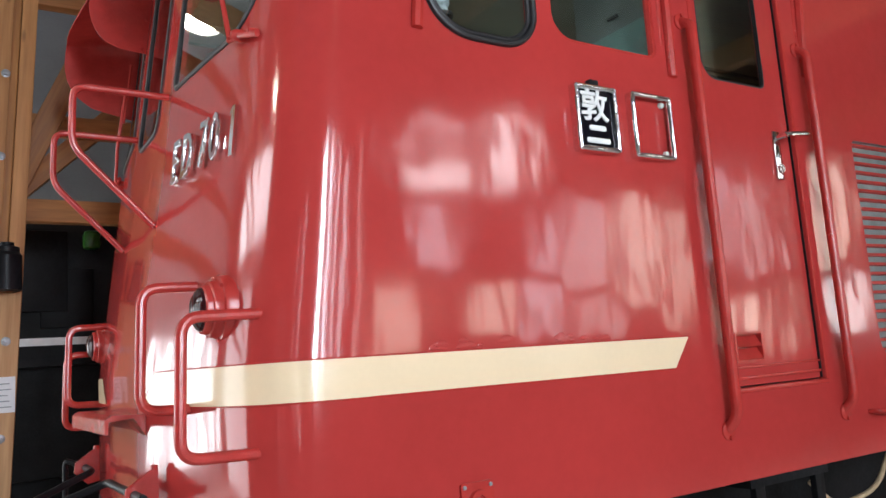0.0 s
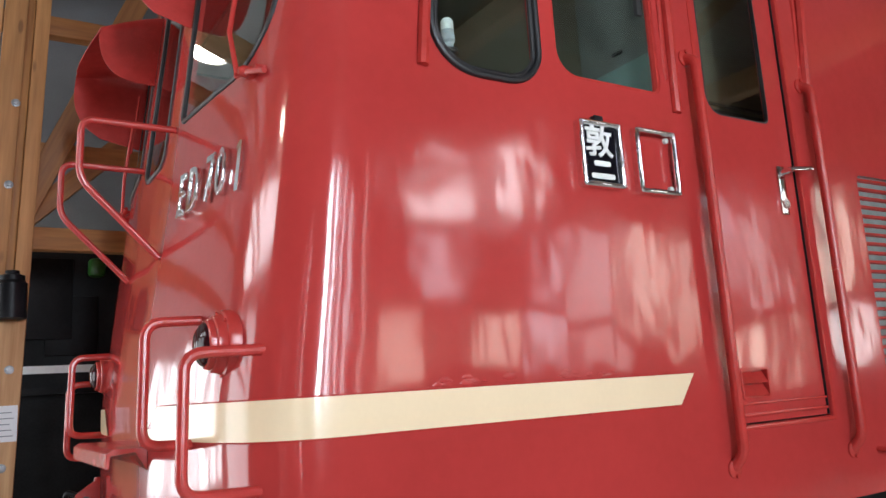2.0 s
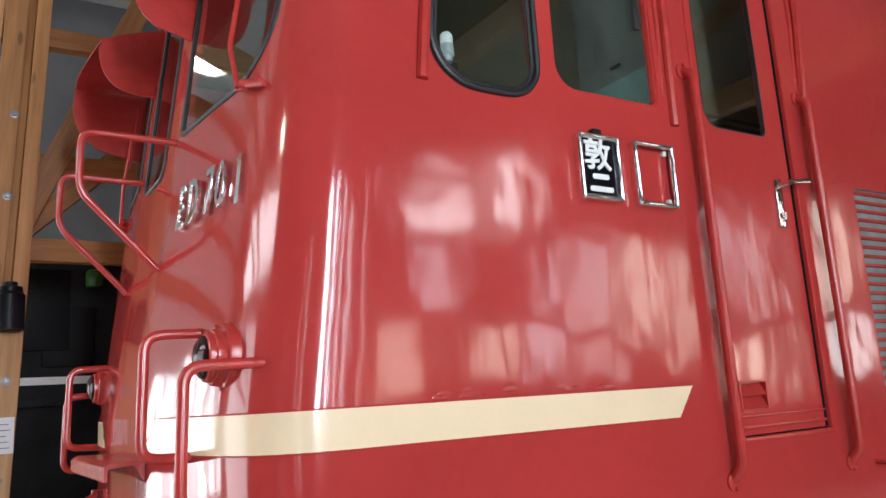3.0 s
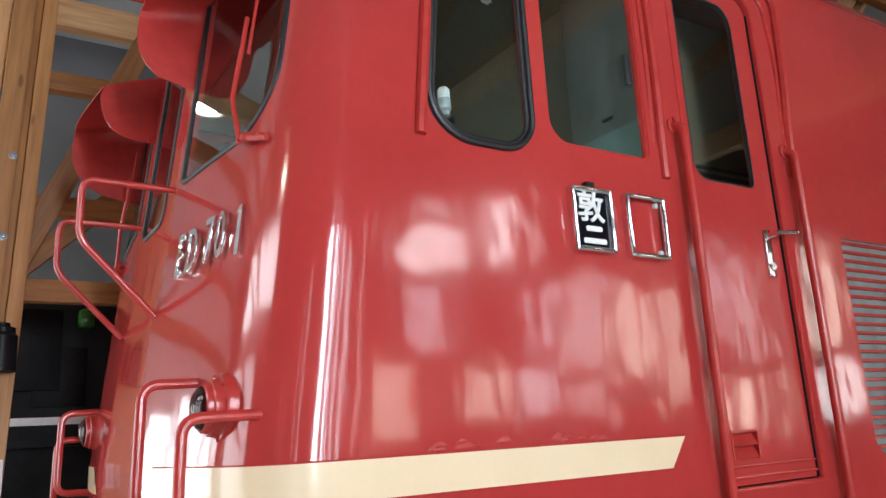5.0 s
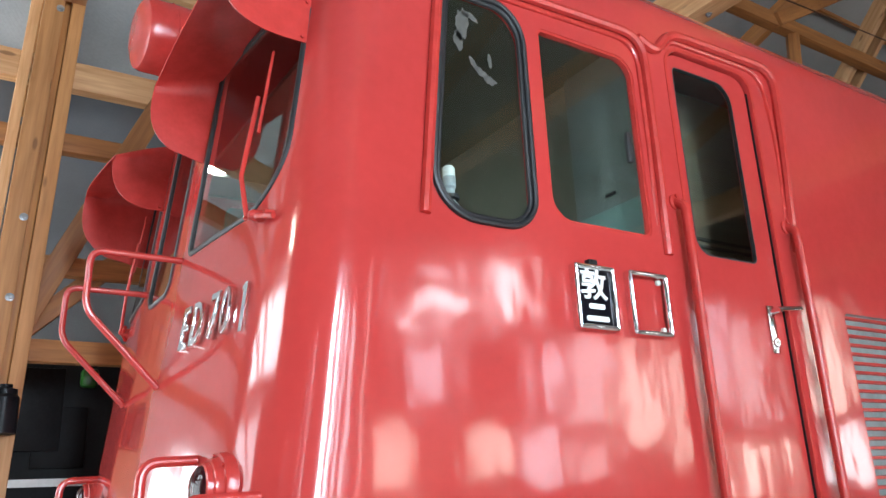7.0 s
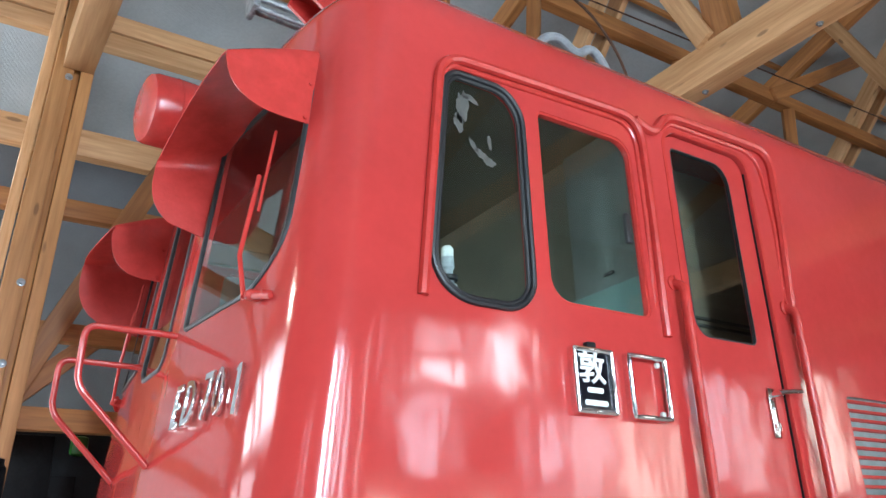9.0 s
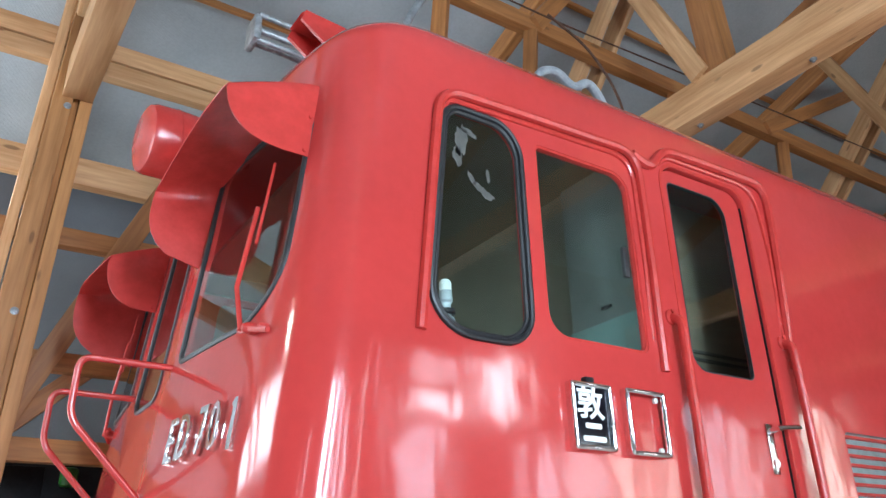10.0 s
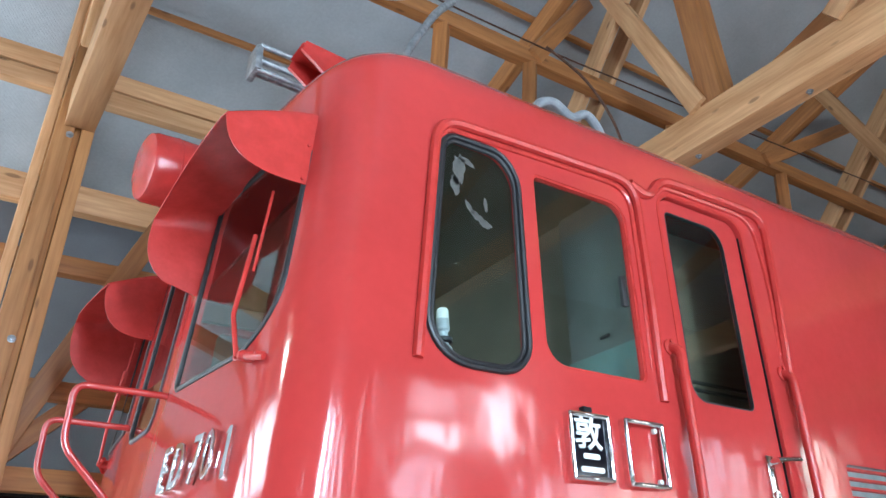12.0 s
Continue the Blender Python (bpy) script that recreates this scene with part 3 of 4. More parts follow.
for f in (0, 1):
    m = (lambda y: y) if not f else (lambda y: 2 * MID - y)
    nose_rail([(nose_x(1.035, 2.86), m(1.035), 2.86), (-0.38, m(1.035), 2.865), (-0.385, m(1.035), 2.63), (nose_x(1.035, 2.33), m(1.035), 2.335)], 0.0135, "thin red handrail bent out below the windscreen")
    nose_rail([(0.005, m(0.12), 1.915), (-0.225, m(0.12), 1.91), (-0.235, m(0.12), 1.53), (-0.005, m(0.12), 1.525)], 0.0165, "red tubular grab rail round the lower corner")
    nose_rail([(nose_x(0.48, 2.03), m(0.48), 2.035), (-0.255, m(0.48), 2.03), (-0.265, m(0.48), 1.655), (nose_x(0.48, 1.65), m(0.48), 1.65)], 0.0165, "red tubular grab rail beside the tail lamp")

# step on the nose
bm = prism([(-0.16, 1.555), (-0.16, 1.63), (-0.27, 1.635), (-0.295, 1.620), (-0.295, 1.570), (-0.285, 1.570), (-0.283, 1.612), (-0.20, 1.62)], lambda u, v, k: (u, 0.92 + 0.86 * k, v))
part("front_step", bm, REDPART, loco, "folded red footstep across the nose")

# windscreen wiper
for f in (0, 1):
    m = (lambda y: y) if not f else (lambda y: 2 * MID - y)
    y0, z0 = 0.285, 2.825
    wip = part("wiper", turned([(0.02, 0.022), (-0.035, 0.02), (-0.05, 0.012), (-0.05, 0.0)], (nose_x(y0, z0), m(y0), z0), (1, 0, 0), sides=16), REDPART, loco, "red windscreen wiper")
    part("arm", tube([(nose_x(y0, z0) - 0.045, m(y0 + 0.03), z0), (nose_x(0.40, 3.0) - 0.05, m(0.385), 3.0), (nose_x(0.42, 3.30) - 0.035, m(0.37), 3.32)], 0.009), REDPART, wip)
    part("blade", tube([(nose_x(0.40, 3.1) - 0.02, m(0.34), 3.16), (nose_x(0.42, 3.5) - 0.02, m(0.33), 3.50)], 0.006), REDPART, wip)
    part("linkage", tube(fillet([(nose_x(0.36, 2.83) - 0.02, m(0.36), 2.838), (nose_x(0.3, 2.83) - 0.03, m(0.28), 2.822), (nose_x(0.21, 2.8) - 0.012, m(0.19), 2.80)], 0.03), 0.011), REDPART, wip)
    for yy in (0.27, 0.225):
        part("pivot_bolt", turned([(0.01, 0.014), (-0.03, 0.013), (-0.034, 0.0)], (nose_x(yy, 2.82), m(yy), 2.818), (1, 0, 0), sides=8), REDPART, wip)


# lettering
def letters(text, size, depth, material, parent, m, name="character", label="", bold=0.0):
    cu = bpy.data.curves.new("text", 'FONT')
    cu.body, cu.size, cu.extrude, cu.bevel_depth, cu.bevel_resolution, cu.resolution_u = text, size, depth, depth * 0.2, 1, 3
    cu.align_x, cu.align_y = 'CENTER', 'CENTER'
    if bold:
        cu.bevel_depth = bold
    tmp = new("text", cu)
    dgt = bpy.context.evaluated_depsgraph_get()
    dgt.update()
    me = bpy.data.meshes.new_from_object(tmp.evaluated_get(dgt))
    bpy.data.objects.remove(tmp)
    me.materials.clear()
    me.materials.append(material)
    ob = new(name, me)
    ob.parent = parent
    ob.matrix_basis = m
    if label:
        ob["label"] = label
    return ob


def nose_letter(ch, y, z, h, squeeze=0.62):
    x = nose_x(y, z)
    slope = (nose_x(y + 0.05, z) - nose_x(y - 0.05, z)) / 0.1
    yaw = math.degrees(math.atan(slope))
    m = pose(x - 0.014, y, z, 90 - 7.0, 0, 0)
    m = Matrix.Translation((x - 0.012, y, z)) @ pose(0, 0, 0, 0, 0, -90 - yaw) @ pose(0, 0, 0, 90 - 7.0, 0, 0) @ Matrix.Diagonal((squeeze, 1, 1, 1))
    if ch == "1":
        flag = [(-0.018, -0.5 * h), (0.018, -0.5 * h), (0.018, 0.5 * h), (-0.010, 0.5 * h), (-0.032, 0.40 * h), (-0.032, 0.34 * h), (-0.018, 0.39 * h)]
        ob = part("chrome_numeral", prism(flag, lambda u, v, k: (u, v, -0.014 + 0.016 * k)), CHROME, loco, "raised chrome character on the nose", 0)
        ob.matrix_basis = m
        return ob
    return letters(ch, h * 1.37, 0.011, CHROME, loco, m, "chrome_numeral", "raised chrome character on the nose")


for ch, y in (("E", 0.765), ("D", 0.648), ("7", 0.50), ("0", 0.407), ("1", 0.295)):
    nose_letter(ch, y, 2.51, 0.170)

# depot plate in its chrome holder, and the empty holder beside it
def holder(x0, x1, z0, z1, filled):
    o = rounded(x0, x1, z0, z1, (0.012,) * 4, 4)
    h = part("plate_holder", bead_round(grow(dense(o, 0.02), -0.009), 0.0105, side_at(-0.029, 0.0), 12), CHROME, loco,
             "chrome holder with a black depot plate" if filled else "empty chrome plate holder")
    part("rim", ring(grow(o, 0.001), grow(o, -0.003), side_at(-0.029, 0.002)), CHROME, h)
    if filled:
        part("plate", prism(grow(o, -0.006), side_at(-0.024, -0.004)), ENAMEL, h, "black enamel plate with white characters")
        xc = (x0 + x1) / 2
        letters("\u6566", 0.150, 0.0012, WHITE, h, pose(xc - 0.008, -0.0250, z0 + 0.168, 90, 0, 0) @ Matrix.Diagonal((0.92, 0.88, 1, 1)), "character", "white painted character", bold=0.0028)
        for hw, zz in ((0.041, 0.090), (0.058, 0.042)):
            part("stroke", prism(rounded(xc - hw, xc + hw, z0 + zz - 0.010, z0 + zz + 0.010, (0.0085,) * 4, 4), side_at(-0.0265, -0.0235)), WHITE, h)
        part("clip", box(xc - 0.022, xc + 0.022, -0.03, 0.0, z1, z1 + 0.024, 0.005), BLACK, h)
    else:
        for x in (x0 + 0.03, x1 - 0.03):
            for z in (z0 + 0.03, z1 - 0.03):
                part("bolt", turned([(0, 0.012), (-0.012, 0.011), (-0.014, 0)], (x, -0.002, z), (0, 1, 0), sides=10), PLASTIC, h)


holder(1.150, 1.357, 2.462, 2.715, True)
holder(1.436, 1.655, 2.458, 2.718, False)

# small builder's plate and grab bar low on the side
bp_ = part("data_plate", prism(rounded(0.556, 0.676, 1.255, 1.372, (0.008,) * 4, 3), side_at(-0.010, 0.0)), REDPART, loco, "small red cast plate with a round boss")
part("boss", turned([(0, 0.038), (-0.014, 0.035), (-0.014, 0.022), (-0.004, 0.020), (-0.004, 0)], (0.616, -0.008, 1.313), (0, 1, 0), sides=20), REDPART, bp_)
part("boss_core", turned([(0, 0.014), (-0.012, 0.012), (-0.014, 0)], (0.616, -0.010, 1.313), (0, 1, 0), sides=14), STEEL, bp_)
for x in (0.568, 0.664):
    for z in (1.267, 1.360):
        part("screw", turned([(0, 0.007), (-0.004, 0.006), (-0.005, 0)], (x, -0.010, z), (0, 1, 0), sides=10), GALV, bp_)
part("side_grab_bar", tube(fillet([(2.79, 0.0, 1.385), (2.79, -0.05, 1.385), (3.10, -0.05, 1.36), (3.10, 0.0, 1.36)], 0.03), 0.011), REDPART, loco)

# cab inside: floor, bulkhead, desk, far wall
part("cab_floor", box(0.05, LENGTH - 0.2, 0.04, 2 * MID - 0.04, 1.48, 1.53), CABDARK, loco)
bulk = part("bulkhead", box(1.78, 1.83, 0.06, 2 * MID - 0.05, 1.535, 3.99), OLIVE, loco, "dark olive cab bulkhead")
part("dado", box(1.772, 1.779, 0.60, 2 * MID - 0.06, 1.54, 3.02), TEAL, bulk)
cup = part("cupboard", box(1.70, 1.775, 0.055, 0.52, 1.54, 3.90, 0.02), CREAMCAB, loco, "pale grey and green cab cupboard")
part("cupboard_base", box(1.692, 1.70, 0.06, 0.515, 1.54, 3.12, 0.002), TEAL, cup)
part("cupboard_latch", box(1.680, 1.692, 0.23, 0.29, 3.175, 3.190, 0.003), RUBBER, cup)
part("ceiling_lining", box(0.48, 1.78, 0.06, 2 * MID - 0.06, 3.93, 3.96), OLIVE, loco)
part("far_lining", box(0.45, 1.78, 2 * MID - 0.10, 2 * MID - 0.06, 1.54, 2.84), OLIVE, loco)
part("far_lining", box(0.45, 1.78, 2 * MID - 0.10, 2 * MID - 0.06, 3.80, 3.93), OLIVE, loco)
part("control_desk", box(0.12, 0.55, 0.2, 2 * MID - 0.2, 1.54, 2.55, 0.03), CABDARK, loco)
part("corridor_wall", box(1.84, LENGTH - 0.3, 0.40, 0.45, 1.535, 3.97), REFLECTBROWN, loco, "corridor wall behind the door, coloured like the glass's brown reflections")
# added dark strips, imitating streaks reflected low in the door window
for z in (2.96, 3.06, 3.10):
    part("wall_rail", box(1.84, 4.0, 0.385, 0.3995, z, z + 0.018, 0.003), CABDARK, loco)
valve = part("brake_valve", turned([(0, 0.022), (0.02, 0.027), (0.10, 0.025), (0.11, 0.034), (0.14, 0.034), (0.15, 0.022), (0.2, 0.019), (0.21, 0.026), (0.25, 0.024), (0.26, 0.0)], (0.70, 0.12, 2.78), (0, 0, 1), sides=18), GREY, loco, "grey valve with a white cap inside the window")
part("cap", turned([(0.22, 0.023), (0.275, 0.023), (0.285, 0.016), (0.285, 0)], (0.70, 0.12, 2.79), (0, 0, 1), sides=18), PLASTIC, valve)
part("collar", turned([(0.155, 0.024), (0.16, 0.036), (0.175, 0.036), (0.18, 0.024)], (0.70, 0.12, 2.78), (0, 0, 1), sides=18), RUBBER, valve)

# roof gear
wh = part("whistle_hood", prism([(0.34, 4.645), (0.36, 4.705), (0.76, 4.665), (0.86, 4.28), (0.61, 4.28), (0.51, 4.515)], lambda u, v, k: (u, 0.80 + 0.02 * k, v)), REDPART, loco, "red whistle hood on the roof")
bm = prism([(0.345, 4.695), (0.36, 4.710), (0.76, 4.669), (0.75, 4.655)], lambda u, v, k: (u, 0.822 + 0.15 * k, v))
part("hood_top", bm, REDPART, wh)
part("hood_side", prism([(0.34, 4.645), (0.36, 4.705), (0.76, 4.665), (0.86, 4.28), (0.61, 4.28), (0.51, 4.515)], lambda u, v, k: (u, 0.97 + 0.02 * k, v)), REDPART, wh)
pant = part("pantograph_frame", tube([(0.28, 1.33, 4.92), (0.9, 1.33, 4.90), (1.6, 1.30, 4.75)], 0.02), GALV, loco, "folded grey pantograph tubes on the roof")
for y, z in ((1.28, 4.985), (1.42, 4.93), (1.38, 4.86), (1.30, 4.83)):
    part("tube_arm", tube([(0.28, y, z), (1.6, y, z - 0.06)], 0.017), GALV, pant)
part("end_block", box(0.255, 0.30, 1.27, 1.43, 4.82, 4.99, 0.015), GALV, pant)
for x in (0.75, 1.5):
    part("insulator", turned([(0, 0.07), (0.05, 0.09), (0.1, 0.06), (0.15, 0.09), (0.2, 0.06), (0.3, 0.09), (0.4, 0.05)], (x, 1.30, 4.42), (0, 0, 1), sides=16), PLASTIC, pant)
part("roof_cable", tube(fillet([(1.88, 0.8, 4.25), (1.88, 0.8, 4.91), (2.04, 0.8, 4.99), (2.18, 0.8, 4.89), (2.32, 0.8, 5.01), (2.44, 0.8, 4.87), (2.44, 0.8, 4.25)], 0.1), 0.03), GREY, loco, "bent grey cable sleeve on the roof")
part("roof_mast", tube(fillet([(1.17, 1.2, 4.4), (1.17, 1.2, 5.24), (1.42, 1.2, 5.72), (1.57, 1.2, 5.90)], 0.15), 0.028), GALV, loco, "bent grey metal arm on the roof")

walkway = part("roof_walkway", box(0.94, 1.42, 0.33, 0.52, 4.335, 4.372, 0.006), BLACK, loco, "black walkway board on the roof")
for x in (1.0, 1.36):
    part("foot", box(x - 0.02, x + 0.02, 0.36, 0.48, 4.20, 4.336), BLACK, walkway)

# running gear
part("underframe", box(0.3, LENGTH - 0.3, 0.35, 2 * MID - 0.35, 0.75, 1.22, 0.02), SOOT, loco)
part("step_block", box(1.93, 2.45, 0.02, 0.3, 1.16, 1.215), SOOT, loco)
for x in (2.0, 2.4):
    part("step_hanger", box(x - 0.03, x + 0.03, 0.03, 0.06, 0.5, 1.2, 0.004), SOOT, loco)
part("access_step", box(1.95, 2.45, 0.0, 0.22, 0.5, 0.53, 0.005), SOOT, loco)
part("brake_hose", tube(fillet([(2.5, 0.15, 1.1), (2.6, 0.1, 0.98), (2.9, 0.08, 1.02), (3.1, 0.12, 1.15)], 0.15), 0.012), TAN, loco, "pale tan cable below the body")
part("wooden_block", box(1.98, 2.36, 0.5, 0.62, 1.02, 1.10, 0.006), LARCH, loco)
part("wooden_block", box(1.98, 2.30, 0.5, 0.62, 0.86, 0.94, 0.006), LARCH, loco)
part("yellow_tag", box(2.24, 2.31, 0.485, 0.49, 1.00, 1.09), YELLOW, loco, "small yellow tag")
for x in (1.6, 4.4, 9.0, 11.8):
    for y in (MID - 0.6, MID + 0.6):
        w = part("wheel", turned([(-0.07, 0.0), (-0.07, 0.5), (-0.05, 0.56), (0.05, 0.56), (0.07, 0.59), (0.08, 0.56), (0.08, 0.0)], (x, y, 0.70), (0, 1 if y > MID else -1, 0)), STEEL, loco)
part("bogie_frame", box(0.8, 5.2, 0.35, 0.5, 0.55, 0.85, 0.03), SOOT, loco)
part("bogie_frame", box(8.2, 12.6, 0.35, 0.5, 0.55, 0.85, 0.03), SOOT, loco)
# coupler lever in front of the nose
for y in (0.74, 2 * MID - 0.74):
    lb = part("lever_bracket", prism([(-0.16, 1.31), (-0.16, 1.455), (-0.18, 1.455), (-0.262, 1.40), (-0.266, 1.355), (-0.21, 1.30)], lambda u, v, k, y=y: (u, y - 0.010 + 0.020 * k, v)), REDPART, loco, "red bracket of the coupler rod")
    part("bracket_bolt", turned([(0, 0.014), (0.016, 0.012), (0.018, 0)], (-0.172, y, 1.452), (0, 0, 1), sides=8), REDPART, lb)
part("coupler_lever", tube(fillet([(-0.235, 0.60, 1.38), (-0.235, 1.24, 1.375), (-0.47, 1.33, 1.29), (-0.47, 1.62, 1.29), (-0.22, 1.74, 1.375), (-0.22, 2.12, 1.375)], 0.04), 0.015), BLACK, loco, "black coupler release rod")
part("lever_handle", tube(fillet([(-0.22, 2.10, 1.375), (-0.28, 2.16, 1.40), (-0.28, 2.16, 1.18)], 0.03), 0.013), BLACK, loco)
part("coupler", box(-0.62, 0.3, MID - 0.14, MID + 0.14, 0.78, 1.05, 0.04), GREY, loco, "grey knuckle coupler")
part("coupler_head", box(-0.60, -0.28, MID - 0.17, MID + 0.19, 0.82, 1.24, 0.05), GREY, loco)
part("buffer_beam", box(-0.10, 0.3, 0.3, 2 * MID - 0.3, 0.9, 1.21, 0.02), SOOT, loco)
settle(loco)

# ---------------------------------------------------------------- the hall
def slab(name, x0, x1, y0, y1, z0, z1, material, label, category, holes=(), axis="y"):
    """A wall, floor or roof slab; holes are (a0, a1, z0, z1) along the wall."""
    ob = link(name, box(x0, x1, y0, y1, z0, z1), material, smooth=0)
    cut = []
    for a0, a1, h0, h1 in holes:
        if axis == "y":
            cut.append(link("cutter", box(a0, a1, y0 - 0.2, y1 + 0.2, h0, h1), BLACK, smooth=0))
        else:
            cut.append(link("cutter", box(x0 - 0.2, x1 + 0.2, a0, a1, h0, h1), BLACK, smooth=0))
    if cut:
        carve(ob, cut)
    return tagged(ob, label, category, kind="structure")


slab("ground", -400, 400, -400, 400, -0.4, -0.05, CONCRETE, "grey ground outside the hall", "ground")
slab("floor", -8.0, 20.0, -6.0, 9.0, -0.049, 0.0, CONCRETE, "grey concrete hall floor", "floor")
# south openings, unseen, laid out for the paint's reflections: x0, x1, z0, z1, lamp strength, tint (0 cool, 1 neutral,
# 2 warm)
HIGH_PANES = [(3.45, 3.65, 4.06, 4.76, 16, 0), (4.07, 4.92, 3.93, 4.34, 50, 1), (4.07, 4.88, 4.44, 4.80, 18, 1), (5.22, 5.92, 3.96, 5.02, 50, 1),
              (9.45, 10.1, 2.95, 4.7, 18, 0), (10.3, 10.9, 2.7, 4.5, 20, 1), (12.3, 13.1, 2.95, 4.95, 34, 2)]
LOW_PANES = [(4.10, 4.62, 2.90, 3.77, 24, 0), (6.00, 6.46, 2.92, 3.77, 28, 0), (6.60, 7.31, 2.65, 3.93, 17, 1), (7.45, 8.20, 2.41, 4.00, 26, 2), (8.35, 8.93, 2.05, 3.85, 22, 2),
             (3.34, 4.05, 1.83, 2.72, 22, 2), (4.79, 5.44, 1.96, 2.74, 27, 2), (5.63, 6.44, 1.87, 2.74, 23, 0), (6.65, 7.30, 1.90, 2.52, 15, 1), (9.95, 10.9, 1.55, 2.45, 36, 2), (12.5, 13.7, 1.7, 2.75, 32, 1)]
# added narrow, strong lamp slits that draw bright streaks on the body's corner
STREAK_SLITS = [(-5.2, -5.0, 0.9, 4.7, 80, 0), (-3.9, -3.7, 0.9, 4.7, 90, 0), (-0.85, -0.25, 1.6, 4.6, 230, 0), (0.25, 0.47, 1.6, 4.6, 190, 0), (0.68, 0.80, 1.6, 4.6, 150, 0),
             (1.15, 1.35, 1.7, 4.4, 80, 0), (1.75, 2.0, 1.7, 4.2, 50, 0), (2.7, 2.9, 1.8, 4.6, 30, 1)]
TINTS = ((0.78, 0.88, 1.0), (0.95, 0.97, 1.0), (1.0, 0.92, 0.80))
PANES = HIGH_PANES + LOW_PANES + STREAK_SLITS
WIN = [w[:4] for w in PANES]
slab("wall_south", -8.0, 20.0, -6.2, -6.0, 0.0, 7.2, PLASTER, "brown boarded hall wall with windows", "wall", WIN)
NWIN = [(-7.7, -6.7, 0.5, 3.4), (-6.45, -5.6, 0.5, 3.4), (-5.35, -4.75, 0.5, 3.4), (-4.6, -3.9, 0.5, 3.4), (-3.7, -3.3, 0.5, 3.0)]
slab("wall_north", -8.0, 20.0, 9.0, 9.2, 0.0, 7.2, SHEET, "grey sheet-clad hall wall with tall glazed openings", "wall", NWIN)
# two slim slits, one track gate, and a gable opening added to brighten the roof
WEST_OPENINGS = [(-5.6, -5.4, 0.02, 4.3), (-4.1, -3.95, 0.02, 4.3), (3.0, 7.8, 0.02, 4.4), (1.2, 6.6, 4.9, 6.3)]
slab("wall_west", -8.2, -8.0, -6.2, 9.2, 0.0, 10.0, PLASTER, "hall end wall with an open track gate and added unseen light openings", "wall", WEST_OPENINGS, "x")
slab("wall_east", 20.0, 20.2, -6.2, 9.2, 0.0, 10.0, PLASTER, "closed hall end wall", "wall")

for x0, x1, z0, z1, glow, tint in PANES:
    w = thing("window_1", (x0 + x1) / 2, -6.0, z0, "unseen timber-framed hall opening, laid out for the paint's reflections", "window", kind="structure")
    o = rounded(x0, x1, z0, z1, (0.002,) * 4, 1)
    part("window_frame", ring(o, grow(o, -0.035), side_at(-6.16, -6.08)), LARCH, w)
    settle(w)
    opening_lamp("opening_daylight", ((x0 + x1) / 2, -6.19, (z0 + z1) / 2), ((x0 + x1) / 2, 0, (z0 + z1) / 2 - 0.01), x1 - x0, z1 - z0, 0.8 * glow * (x1 - x0) * (z1 - z0), TINTS[tint])
for a0, a1, h0, h1 in NWIN:
    opening_lamp("opening_daylight", ((a0 + a1) / 2, 9.19, (h0 + h1) / 2), ((a0 + a1) / 2, 0, (h0 + h1) / 2 - 0.01), a1 - a0, h1 - h0, (34, 20, 38, 26)[int(-a0 * 3) % 4] * (a1 - a0) * (h1 - h0))
# unseen fill lamps in the end wall, the high one for the timbers
for a0, a1, h0, h1 in WEST_OPENINGS:
    opening_lamp("end_wall_fill", (-8.15, (a0 + a1) / 2, (h0 + h1) / 2), (0, (a0 + a1) / 2, (h0 + h1) / 2 - 0.01), a1 - a0, h1 - h0, (34 if h0 > 4 else 15 if a0 > 0 else 9) * (a1 - a0) * (h1 - h0))

# roof: two slopes of grey sheet
RIDGE_Y, RIDGE_Z, PITCH = 1.0, 8.9, 0.34


def roof_z(y):
    return RIDGE_Z - PITCH * abs(y - RIDGE_Y)


for name, y0, y1 in (("ceiling_south", -6.6, RIDGE_Y), ("ceiling_north", RIDGE_Y, 9.6)):
    bm = prism([(y0, roof_z(y0)), (y1, roof_z(y1)), (y1, roof_z(y1) + 0.1), (y0, roof_z(y0) + 0.1)], lambda u, v, k: (-9.0 + 30.0 * k, u, v))
    tagged(link(name, bm, SHEET, smooth=0), "grey corrugated sheet roof seen from below", "ceiling", kind="structure")


def beam(name, p0, p1, w, h, material, parent=None, up=(0, 0, 1)):
    """A sawn timber from p0 to p1, w wide and h deep."""
    a, b = Vector(p0), Vector(p1)
    d = (b - a).normalized()
    v = (Vector(up) - d * d.dot(Vector(up))).normalized()
    s = v.cross(d)
    L = (b - a).length
    ob = link(name, box(0, L, -w / 2, w / 2, -h / 2, h / 2, 0.006), material, parent)
    ob.matrix_basis = Matrix.Translation(a) @ Matrix((d, s, v)).transposed().to_4x4()
    return ob


def bolt_at(parent, p, axis):
    return part("bolt", turned([(-0.004, 0.027), (0.006, 0.027), (0.008, 0.015), (0.024, 0.014), (0.026, 0)], p, axis, sides=12), GALV, parent)


